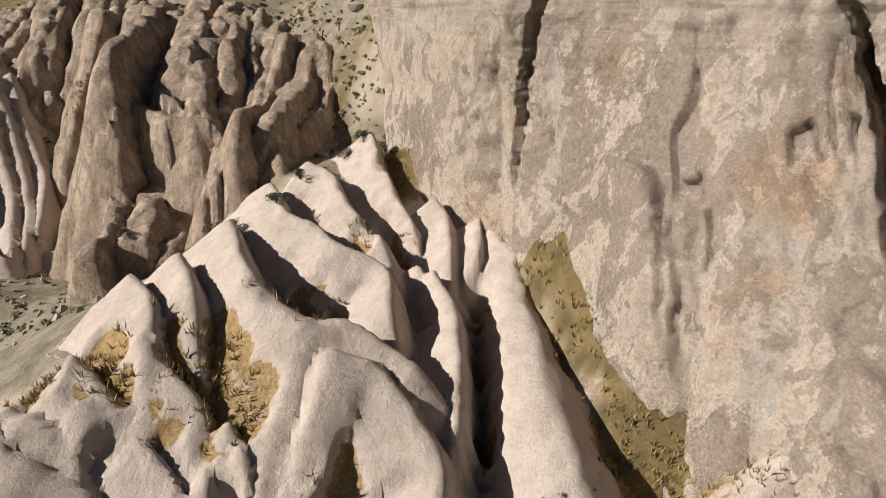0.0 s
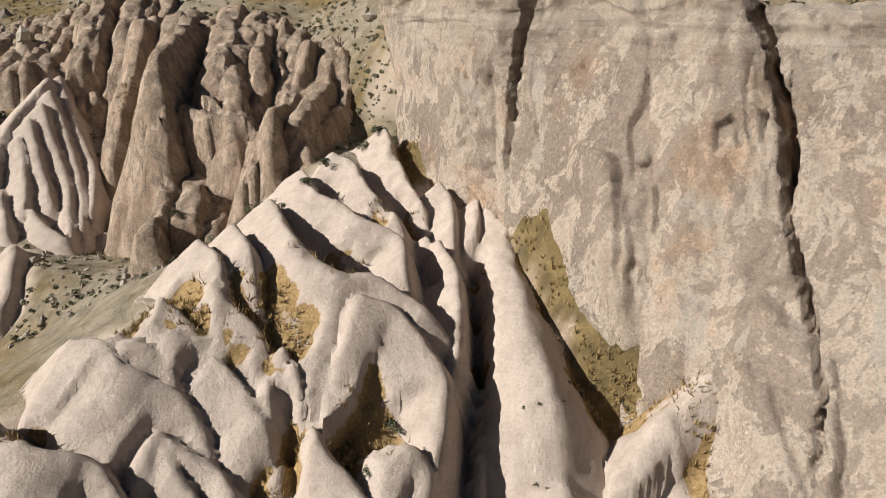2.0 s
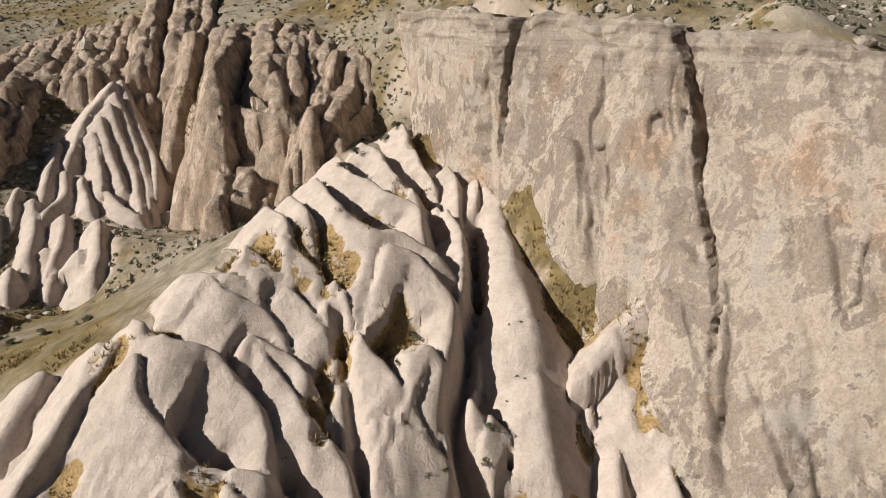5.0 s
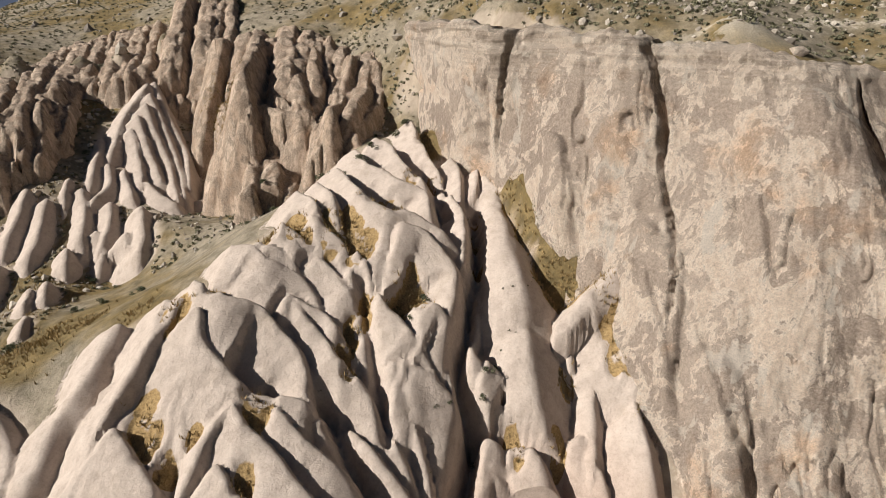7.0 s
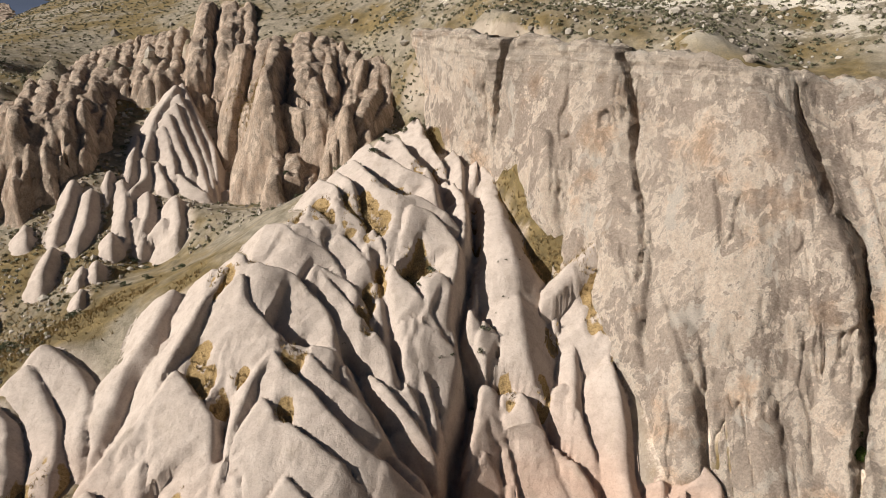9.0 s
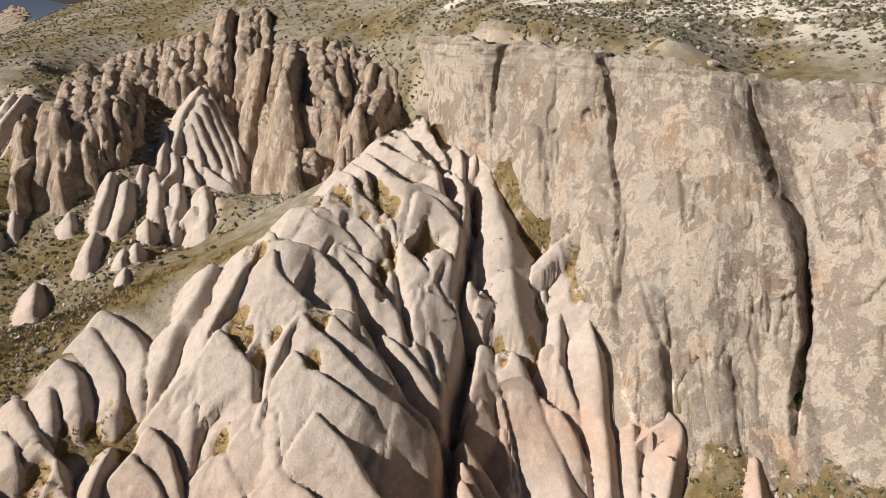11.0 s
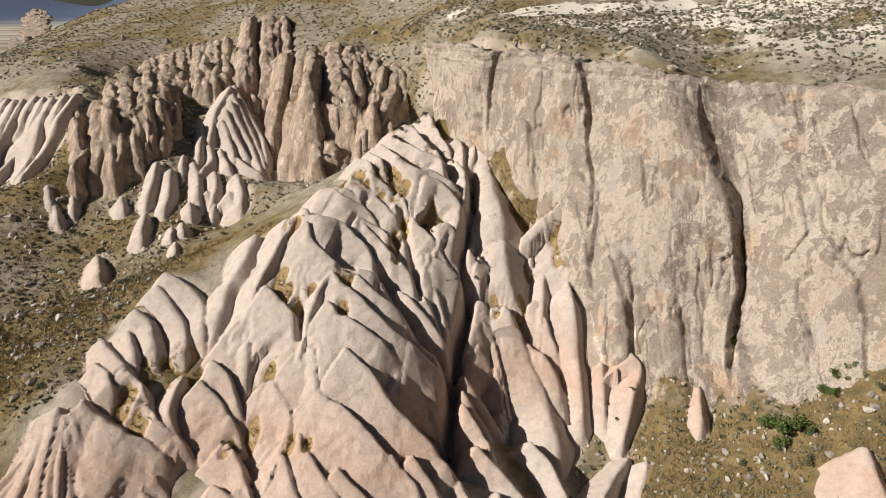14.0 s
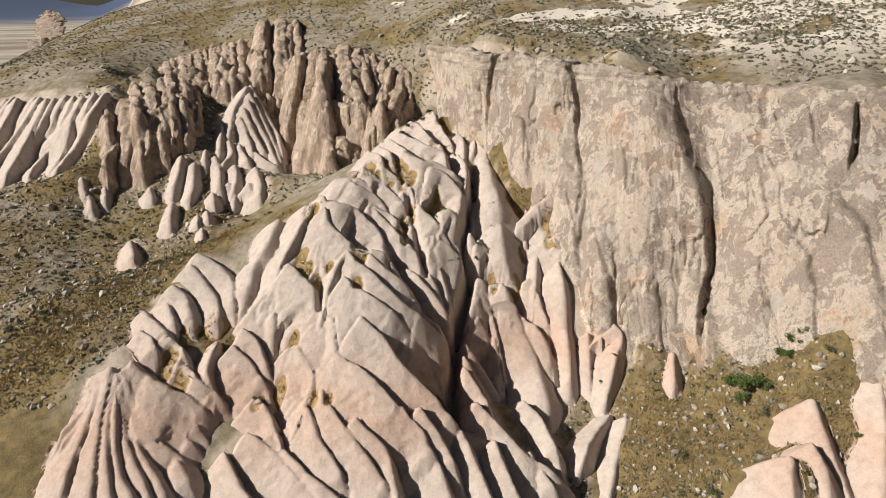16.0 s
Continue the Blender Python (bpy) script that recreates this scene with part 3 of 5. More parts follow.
pinnacle([(-76.5, 77.9, 53.0), (-69.2, 63.3, 49.7), (-66.7, 57.4, 44.3)], 1.9)
pinnacle([(-71.3, 78.3, 51.6), (-68.1, 69.8, 49.2), (-65.8, 63.8, 46.3)], 1.6)
pinnacle([(-254.3, 307.8, 66.6), (-238.0, 279.2, 60.6), (-208.9, 231.4, 56.0)], 7.4)
pinnacle([(-159.3, 215.4, 65.1), (-151.3, 199.1, 61.4)], 3.5)
pinnacle([(-208.5, 221.8, 56.0), (-184.4, 185.7, 53.5)], 2.2)
grass(-2.5, 54.5, 2.2)
grass(-4.1, 50.6, 1.1)
grass(-8.5, 31.7, 1.5)
grass(-6.8, 30.8, 1.1)
grass(-12.6, 26.1, 1.6)
grass(-10.6, 24.8, 1.2)
grass(-17.4, 26.8, 0.8)
grass(-15.9, 25.0, 0.8)
grass(-19.2, 25.0, 0.8)
grass(5.3, 43.3, 0.9)
grass(6.7, 38.9, 1.2)
grass(8.9, 33.7, 1.3)
grass(10.3, 27.0, 1.2)
grass(12.0, 25.6, 0.8)
grass(15.0, 25.0, 1.0)
grass(15.3, 21.0, 0.9)
grass(15.7, 17.9, 0.8)
grass(2.1, 32.6, 0.6)
grass(2.2, 27.2, 0.5)
grass(-4.5, 21.5, 1.1)
grass(-3.4, 19.8, 0.7)
grass(-9.8, 16.6, 0.9)
grass(-10.4, 14.4, 0.7)
grass(-9.6, 12.4, 0.5)
grass(-16.5, 7.8, 1.1)
grass(-26.1, 7.3, 1.0)
grass(-24.9, 5.6, 0.9)
grass(-23.2, 3.8, 0.6)
grass(-21.2, 5.5, 0.5)
grass(-16.3, 2.0, 0.7)
grass(10.9, 17.2, 0.7)
grass(9.3, 11.6, 0.7)
grass(19.1, 13.6, 0.7)
grass(5.7, 10.6, 0.6)
grass(5.1, 11.8, 0.6)
grass(26.5, 4.2, 0.7)
grass(27.4, 2.2, 0.8)
grass(28.8, 0.4, 0.9)
grass(20.8, 20.1, 0.7)
grass(22.3, 24.9, 0.6)
grass(-42.6, 73.4, 1.5)
grass(-39.7, 70.3, 2.5)
grass(-36.2, 67.0, 1.7)
grass(-25.2, -4.3, 0.8)
grass(-38.4, -3.3, 1.8)
grass(-41.3, -3.7, 1.2)
grass(-35.5, -3.9, 0.9)
grass(-42.5, -9.1, 1.1)
grass(-40.2, -11.0, 1.1)
grass(-21.0, -13.0, 0.7)
grass(-18.5, -13.6, 0.5)
grass(-26.1, -10.7, 0.8)
grass(-28.7, -12.8, 0.7)
grass(-22.7, 17.2, 0.7)
gully([(2.4, 38.2), (2.0, 27.1), (0.9, 19.8), (0.2, 15.5), (1.5, 12.4)], 0.4, 4.5)
gully([(1.5, 12.4), (0.7, 8.5), (-0.6, 4.0), (-1.0, 0.3), (-1.2, -5.2), (-1.5, -12.6)], 0.5, 5.5)
gully([(1.9, 12.1), (6.5, 11.8), (9.9, 9.0), (13.5, 6.0), (15.5, 2.9), (15.9, -0.4)], 0.4, 2.5)
gully([(-11.7, 10.0), (-6.8, 4.0), (-3.1, 1.5), (-1.1, -0.5)], 0.5, 3.0)
gully([(-4.4, 43.8), (-1.2, 33.9)], 0.4, 1.5)
gully([(-9.5, 21.1), (-5.9, 8.1)], 0.3, 1.5)
gully([(-22.5, 3.9), (-21.8, -1.0)], 0.3, 1.5)
shrub(-3.5, 21.5, 0.8)
shrub(-4.4, 18.0, 0.4)
shrub(5.5, 42.8, 0.7)
shrub(10.8, 29.3, 0.5)
shrub(14.8, 26.3, 0.3)
shrub(2.1, 11.8, 0.7)
shrub(1.7, 10.6, 0.5)
shrub(3.0, 15.2, 0.6)
shrub(2.6, 13.5, 0.5)
shrub(3.9, 16.3, 0.5)
shrub(-1.8, 11.6, 0.3)
shrub(-0.6, 12.1, 0.3)
shrub(20.0, 19.7, 0.5)
shrub(18.8, 3.6, 0.4)
shrub(21.2, 0.5, 0.6)
shrub(24.3, -0.1, 0.5)
shrub(22.1, -2.0, 0.5)
shrub(26.9, -1.2, 0.4)
shrub(29.3, -4.0, 0.4)
shrub(-49.8, 25.0, 0.9)
shrub(-50.8, 24.8, 0.7)
shrub(-47.4, 32.9, 0.8)
shrub(-44.3, 33.7, 0.8)
shrub(-39.3, 33.2, 1.0)
shrub(-63.8, 21.6, 0.6)
shrub(-62.5, 18.6, 0.8)
shrub(-66.0, 14.7, 0.7)
shrub(-29.3, -12.1, 0.6)
shrub(-20.3, 41.4, 0.9)
shrub(-17.8, 45.2, 0.9)
shrub(-14.6, 41.0, 0.9)
shrub(-12.2, 42.8, 0.9)
shrub(-9.8, 50.4, 1.0)
shrub(-7.4, 54.7, 1.0)
shrub(-11.4, 47.5, 0.9)
shrub(-22.7, 38.1, 0.7)
shrub(-15.9, 42.9, 0.8)
shrub(-8.8, 53.3, 1.0)
shrub(-78.1, 40.5, 1.1)
shrub(-74.3, 34.9, 0.9)
shrub(-82.1, 39.5, 0.7)
shrub(-81.9, 49.4, 0.9)
shrub(-27.3, 48.6, 0.6)
shrub(-36.7, 68.0, 1.0)
shrub(-70.9, 52.1, 0.6)
shrub(5.9, 19.2, 0.2)
shrub(5.2, 19.3, 0.2)
shrub(4.5, 17.7, 0.2)
shrub(8.7, 26.5, 0.2)
shrub(8.2, 25.7, 0.2)
shrub(7.8, 24.6, 0.2)
shrub(7.4, 23.4, 0.2)
shrub(5.7, 22.8, 0.2)
shrub(4.8, 22.8, 0.2)
shrub(10.1, 26.7, 0.2)
shrub(12.0, 25.6, 0.3)
shrub(-12.1, 11.0, 0.2)
shrub(-2.2, 9.2, 0.2)
shrub(-2.4, 7.1, 0.2)
shrub(-1.9, 6.1, 0.2)
shrub(-1.0, 2.8, 0.4)
shrub(-0.5, 2.1, 0.3)
shrub(-14.2, 18.0, 0.2)
bush(38.6, 4.2, 1.2)
bush(38.9, 5.6, 1.3)
bush(38.4, 2.6, 1.0)
bush(40.2, -9.8, 1.9)
bush(41.8, -10.6, 1.5)
bush(38.6, -8.6, 1.3)
bush(39.3, -11.6, 1.2)
bush(47.2, -6.3, 1.5)
bush(45.6, -7.6, 1.0)
bush(48.8, -7.0, 1.2)
bush(46.3, -8.4, 0.9)
bush(50.4, -19.8, 0.6)
grass(-53.3, 18.2, 1.8)
grass(-50.2, 21.1, 1.8)
grass(-45.6, 23.4, 1.7)
grass(-39.9, 24.4, 1.6)
grass(-32.2, 20.0, 1.5)
grass(-25.8, 15.5, 1.2)
grass(-40.4, 71.0, 2.0)
grass(-36.3, 66.8, 2.1)
grass(6.5, 43.7, 1.3)
grass(7.6, 38.9, 1.8)
grass(9.1, 34.0, 2.0)
grass(10.8, 28.0, 1.9)
grass(12.3, 26.1, 1.4)
grass(14.3, 26.1, 1.6)
grass(15.3, 23.6, 1.4)
grass(16.2, 20.7, 1.2)
grass(17.1, 17.9, 1.1)
grass(18.1, 13.7, 0.9)
grass(20.7, 19.8, 0.8)
grass(-16.8, 25.9, 1.1)
grass(-19.7, 24.7, 0.9)
grass(-11.3, 26.8, 1.2)
grass(-9.3, 25.0, 0.9)
grass(-8.8, 32.0, 1.4)
grass(-5.6, 20.4, 1.2)
grass(-8.8, 19.4, 0.8)
grass(-3.6, 53.8, 1.5)
grass(-41.5, 72.9, 1.4)
grass(-37.1, 66.5, 2.1)
grass(-3.1, 42.2, 0.8)
grass(-5.6, 40.6, 0.7)
grass(2.4, 37.1, 0.6)
# broad grass on the lower slope below the cliff
for x, y, r in ((-60, 11, 5), (-66, 2, 7), (-52, 16, 4.5), (-70, -8, 7), (-63, -3, 5), (-45, 22, 4.2), (28, -9, 5), (34, -15, 7), (46, -20, 9), (58, -18, 9), (30, -28, 8), (50, -34, 11), (68, -30, 12), (24, -16, 5)):
    grass(x, y, r)

# ---- ground ----
RAVINE = [(0, 44, 43), (0, 38, 41), (0, 30, 38), (-1, 22, 33.5), (0, 14, 29), (0, 6, 25), (-1, -2, 19), (0, -10, 13),
          (1, -20, 9), (2, -34, 5), (4, -60, 2)]
CLIFF_FOOT = [(6, 45, 45), (8, 34, 41), (10, 28, 38.5), (13, 24, 36), (16, 20, 33.5), (18, 14, 30), (21, 8, 25.5), (25, 4, 23),
              (29, 0, 22.5), (33, -1.5, 21.5), (38, -6, 22), (70, -6, 32), (10, 18, 33), (7, 10, 26),
              (6.1, 40, 46.2), (8.2, 35.8, 44.5), (9, 33.4, 42.8), (10.6, 30.8, 42.0), (12.2, 27.6, 40.4), (13.6, 25, 37.8), (15.4, 22.9, 37), (16.2, 20.2, 34.2),
              (16.9, 16, 30), (17.9, 13.9, 28.5), (26.7, 3.8, 24.9), (31.3, 0, 22.1), (34.1, 1.2, 23.8), (38.1, -0.8, 24.5), (39.1, -4.9, 22.2), (43.1, -8.9, 22.4),
              (46.9, -6.6, 27), (48.5, -6.5, 28.8), (51.7, -8.7, 30.5), (53.7, -9.2, 34)]
LOWER_SLOPE = [(20, 2, 17), (20, -6, 12.5), (23, -12, 13.5), (30, -10, 16.5), (41, -20, 18.0), (51, -14, 25), (30, -25, 12),
               (45, -38, 16), (20, -30, 8), (60, -25, 26), (8, -4, 13), (12, 4, 19), (90, -30, 30), (60, -80, 12), (0, -100, 0)]
OUTER = [(-10, 62, 47), (-12, -24, 12), (-2, -26, 7), (-35, -38, 9), (-70, -50, 6), (-110, -30, 8), (-47, -9, 24.5)]
LEFT_VALLEY = [(-29, 58, 39), (-31, 45, 37), (-33, 35, 35.5), (-41, 35, 31), (-44, 49, 35), (-56, 61, 40), (-54, 15, 28.5),
               (-59, 1, 26), (-68, 5, 23), (-70, 9, 25), (-74, 23, 23.5), (-86, 33, 26.5), (-69, 30, 25.5), (-54, 38, 30),
               (-64, 39, 30.5), (-81, 47, 32.5), (-90, 49, 37), (-64, -8, 22), (-58, -13, 21.6), (-57, -20, 18.8), (-56, -27, 16), (-80, -20, 14), (-115, 30, 28)]
TERRACE = [(-66, 77, 46.5), (-61, 72, 45), (-57, 86, 50), (-80, 59, 44), (-74, 70, 47), (-43, 74, 43.5),
           (-47, 89, 52), (-22, 61, 47), (-15, 68, 51), (-34, 74, 48), (-95, 76, 51.5), (-110, 81, 50.5), (-125, 88, 49.5), (-100, 92, 56), (-118, 102, 57), (-97, 54, 36), (-115, 60, 34)]
PLATEAU = [(4, 52, 62), (8, 48, 62.3), (10, 53, 62.8), (2, 57, 62), (12, 44, 62.6), (20, 40, 62.6), (14, 38, 63.5), (27, 32, 62), (36, 34, 60), (43, 35, 59), (51, 26, 59), (60, 27, 60.5), (75, 24, 61),
           (48, 43, 65), (58, 40, 66), (28, 58, 67), (34, 62, 69), (45, 61, 68), (95, 32, 68), (-36, 114, 66), (-83, 139, 64),
           (-62, 112, 62), (-66, 93, 60.2), (-75, 92, 58.5), (-84, 86, 56.8), (-90, 78, 53.6), (-60, 97, 61.5), (-37, 85, 60), (-27, 83, 60.3), (-18, 86, 60.3), (-32, 88, 61), (-12, 78, 62)]
HILLSIDE = [(60, 110, 82), (120, 80, 84), (0, 140, 82), (-60, 200, 80), (60, 220, 108), (150, 160, 108), (-165, 215, 68),
            (-250, 290, 56), (-150, 110, 52), (-200, 150, 40), (-250, 60, 14), (-320, 210, 10), (-150, 10, 20)]


def curve_points(pts, n):
    """n points of a smooth curve through pts."""
    p = np.array(pts, float)
    p = np.r_[[2 * p[0] - p[1]], p, [2 * p[-1] - p[-2]]]
    out = []
    for u in np.linspace(0, len(pts) - 1 - 1e-6, n):
        k, t = int(u), u % 1
        a, b, c, d = p[k:k + 4]
        out.append(0.5 * (2 * b + (c - a) * t + (2 * a - 5 * b + 4 * c - d) * t * t + (3 * b - a - 3 * c + d) * t ** 3))
    return np.array(out)


SLABS = sorted([(np.array(p), w) for i, (k, p, w) in enumerate(ROCKS) if k == "buttress" and CROWN[i] >= 0.8], key=lambda s: s[0][:, 0].mean())
# cracks down the face: (x, z, half width), how deep they go and how far the sunny side stands out
CRACKS = [([(6.3, 64, 0.5), (6.0, 60, 0.35), (5.4, 56.5, 0.3), (5.2, 52.6, 0.15), (5.0, 48, 0.05)], 2.4, 0.6),
          ([(18.9, 62.5, 0.3), (19.2, 61, 0.4), (20.0, 58.5, 0.3), (19.9, 57, 0.35), (20.2, 55.5, 0.6), (20.3, 53, 0.65), (20.2, 51, 0.3),
            (20.3, 49.5, 0.08), (20.7, 46.5, 0.16), (21.0, 43.5, 0.12), (21.2, 41, 0.08), (20.4, 37.5, 0.05)], 3.2, 0.6),
          ([(36.2, 58.5, 0.1), (36.2, 55, 0.35), (36.8, 52, 0.75), (37.6, 48.5, 0.55), (38.1, 47.2, 0.1), (39.1, 45.4, 0.2), (39.4, 43.5, 0.25),
            (39.2, 38.5, 0.28), (39.1, 33.3, 0.32), (38.4, 30.5, 0.4), (37.7, 27, 0.45), (37.2, 24, 0.25)], 3.4, 0.7),
          ([(22.2, 37, 0.05), (23.5, 33.7, 0.12), (24.5, 29.9, 0.16), (24.9, 26.2, 0.14), (24.6, 22.5, 0.1)], 1.4, 0.8),
          ([(46.9, 51, 0.04), (46.7, 47, 0.08), (45.2, 42.5, 0.06), (43.6, 38.6, 0.10), (42.4, 37.5, 0.04)], 0.9, 0.4),
          ([(30.9, 39.5, 0.03), (30.6, 37.2, 0.07), (31.1, 34.7, 0.03)], 0.8, 0.1),
          ([(58.4, 58, 0.1), (57.2, 54.5, 0.45), (56.0, 51.6, 0.5), (55.0, 49.4, 0.1)], 2.6, 1.0),
          ([(11.3, 52.2, 0.05), (11.9, 50.8, 0.14), (12.1, 47.7, 0.08), (12.1, 43.7, 0.04)], 1.2, 0.55),
          ([(18.0, 41.9, 0.04), (19.1, 40.9, 0.09), (19.6, 38.7, 0.09), (20.3, 36.2, 0.08), (20.6, 33, 0.06)], 1.0, 0.7),
          ([(34.6, 36, 0.04), (34.1, 31.5, 0.08), (34.7, 28.4, 0.08), (34.0, 23.8, 0.05)], 0.9, 0.4),
          ([(33.3, 58.6, 0.05), (35.5, 55.4, 0.1), (36.2, 54.4, 0.05)], 0.7, 0.4)]
FLAKES = [(np.array(p), w) for i, (k, p, w) in enumerate(ROCKS) if k == "buttress" and CROWN[i] < 0.8 and w > 1.1]


def face_terms(x, z):
    return np.c_[np.ones(len(x)), x, x * x, x ** 3, z, x * z, z * z]


def face_kernel(a, b):
    return np.exp(-((a[:, None, 0] - b[None, :, 0]) / 5) ** 2 - ((a[:, None, 1] - b[None, :, 1]) / 11) ** 2)


def fit_face():
    """The cliff's face as y over x and z: a broad curve and damped local swells."""
    p = np.concatenate([q for q, w in SLABS + FLAKES])
    x, y, z = p.T
    a, weight = face_terms(x, z), np.ones(len(x))
    for _ in range(6):
        c = np.linalg.lstsq(a * weight[:, None], y * weight, rcond=None)[0]
        weight = 1 / np.sqrt(1 + ((y - a @ c) / 3) ** 2)
    at = np.c_[x, z]
    swell = np.linalg.solve(face_kernel(at, at) + 1.2 * np.eye(len(at)), np.clip(y - a @ c, -6, 6))
    return c, at, swell


FACE = fit_face()


def face_y(x, z):
    c, at, swell = FACE
    x, more = np.minimum(x, 56.0), np.maximum(x - 56.0, 0)
    y = face_terms(x, z) @ c + face_kernel(np.c_[x, z], at) @ swell
    return y + 0.9 * np.maximum(-5.2 - x, 0) ** 1.4 - 0.4 * more


RIM = [(-9, 61.5), (0, 63.2), (6, 62), (11, 62.2), (17, 61.8), (22, 61.4), (28, 61), (34, 59.8), (40, 58.6), (47, 58.6), (53, 58.8), (60, 59), (80, 60)]


def rim_z(x):
    return np.interp(x, *np.array(RIM).T)


def rock_knots():
    """The land lies a little under the fins and just behind the cliff's face."""
    out = []
    for kind, pts, w in ROCKS:
        p = np.array(pts, float)
        if kind != "buttress" and p[0, 1] < 130:
            c = curve_points(p, 2 * len(p) - 1)
            deep = {"cone": min(0.9 * w + 0.5, 2.2), "dome": 0.7 * w + 0.5, "rill": 1.5, "pinnacle": min(0.9 * w + 1.6, 4.5), "fin": min(1.6 * w + 1.2, 5.0)}[kind]
            sink = (min(deep, 2.8) if kind == "fin" and p[0, 0] < -44 and p[0, 1] > 16 else deep) * np.clip(np.linspace(0.6, 1.6, len(c)), 0, 1)
            out += [(x, y, z - s) for (x, y, z), s in zip(c, sink)]
    for x in range(-4, 68, 4):
        z = np.linspace(30 if x > 14 else 48, rim_z(x) - 0.6, 5)
        y = face_y(z * 0 + x, z) + np.linspace(3.6, 4.6, 5)
        out += [(x + 1.5, b, c - 0.3) for b, c in zip(y, z)]
    return out


KNOTS = np.array(RAVINE + CLIFF_FOOT + LOWER_SLOPE + LEFT_VALLEY + TERRACE + PLATEAU + HILLSIDE + OUTER + rock_knots(), float)


def kernel(a, b):
    a, b = a.astype(np.float32), b.astype(np.float32)
    d = np.subtract.outer(a[:, 0], b[:, 0]) ** 2
    d += np.subtract.outer(a[:, 1], b[:, 1]) ** 2
    d += 4.0
    return np.sqrt(d, out=d)


def fit_knots():
    n = len(KNOTS)
    q = np.c_[np.ones(n), KNOTS[:, :2] / 100]
    a = np.zeros((n + 3, n + 3))
    a[:n, :n] = np.sqrt(((KNOTS[:, None, :2] - KNOTS[None, :, :2]) ** 2).sum(-1) + 4.0) - 0.35 * np.eye(n)
    a[:n, n:], a[n:, :n] = q, q.T
    return np.linalg.solve(a, np.r_[KNOTS[:, 2], 0, 0, 0])


WEIGHTS = fit_knots()


CARVED = [(curve_points([(*q, 0) for q in line], 30)[:, :2], 1.7 * w, depth) for line, w, depth in GULLIES]


def step(a, b, x):
    u = np.clip((x - a) / (b - a), 0, 1)
    return u * u * (3 - 2 * u)


def heights(p):
    """Height of the land at each (x, y) row of p."""
    out = np.empty(len(p))
    for i in range(0, len(p), 4000):
        c = p[i:i + 4000]
        near = kernel(c, KNOTS[:, :2]).astype(float) @ WEIGHTS[:-3] + WEIGHTS[-3] + c / 100 @ WEIGHTS[-2:]
        base = near.copy()
        x, y = c[:, 0], c[:, 1]
        hill = 112 + 22 * np.sin(x / 170 + 1) + 14 * np.sin(y / 130)
        side = step(-60, 120, x + 0.52 * (y + 84))
        behind = step(-90, -260, y)
        far = (-6 + (hill + 6) * side) * (1 - behind) + behind * 5
        away = step(190, 420, np.hypot(x + 20, y - 60))
        for g, w, depth in CARVED:
            lo, hi = g.min(0) - 2.5 * w, g.max(0) + 2.5 * w
            k = np.flatnonzero(((c > lo) & (c < hi)).all(1))
            if len(k):
                d = ((c[k, None] - g[None]) ** 2).sum(-1).min(1)
                near[k] = np.minimum(near[k], base[k] - depth * np.exp(-d / w ** 2))
        far += 150 * step(2600, 3600, y - 0.3 * x) * (0.6 + 0.4 * np.sin(x / 310 + y / 700)) * (1 - side)
        out[i:i + 4000] = near * (1 - away) + far * away
    return out


def land(x, y):
    return float(heights(np.array([[x, y]], float))[0])


def smooth(me, material):
    me.materials.append(material)
    me.polygons.foreach_set("use_smooth", [True] * len(me.polygons))
    me.update()
    return me


def sheet(name, pts, nu, nv, material, wrap=False):
    """A mesh from a grid of nu x nv points; wrap closes it across."""
    i = np.arange(nu * nv).reshape(nu, nv)
    j = np.roll(i, -1, 1) if wrap else i[:, 1:]
    k = i if wrap else i[:, :-1]
    faces = np.stack([k[:-1], j[:-1], j[1:], k[1:]], -1).reshape(-1, 4)
    me = bpy.data.meshes.new(name)
    me.from_pydata(np.asarray(pts).reshape(-1, 3).tolist(), [], faces.tolist())
    return smooth(me, material)


SHUFFLE = np.random.RandomState(7).permutation(256)
SHUFFLE = np.r_[SHUFFLE, SHUFFLE, SHUFFLE]
SLOPES = np.random.RandomState(8).normal(size=(256, 3))
SLOPES /= np.linalg.norm(SLOPES, axis=1)[:, None]


def waves(q):
    """Gradient noise at each row of q."""
    i = np.floor(q).astype(int)
    f = q - i
    i &= 255
    u = f * f * f * (f * (f * 6 - 15) + 10)
    out = np.zeros(len(q))
    for a in (0, 1):
        for b in (0, 1):
            for c in (0, 1):
                g = SLOPES[SHUFFLE[SHUFFLE[SHUFFLE[i[:, 0] + a] + i[:, 1] + b] + i[:, 2] + c]]
                dot = (g * (f - (a, b, c))).sum(1)
                out += dot * (u[:, 0] if a else 1 - u[:, 0]) * (u[:, 1] if b else 1 - u[:, 1]) * (u[:, 2] if c else 1 - u[:, 2])
    return 1.5 * out


def lumps(p, scale, depth, seed=0.0):
    """Fractal noise at each row of p."""
    q = np.asarray(p, float) * scale + seed + 0.37
    out = 0.0
    for k in range(depth):
        out = out + 0.5 ** k * waves(q)
        q = q * 2.03 + 11.7
    return out


def spread(lo, a, b, hi, fine, grow):
    core = np.arange(a, b + 0.01, fine)
    low, high, s = [a], [b], fine
    while low[-1] > lo or high[-1] < hi:
        s *= grow
        low.append(low[-1] - s)
        high.append(high[-1] + s)
    return np.r_[low[:0:-1], core, high[1:]]


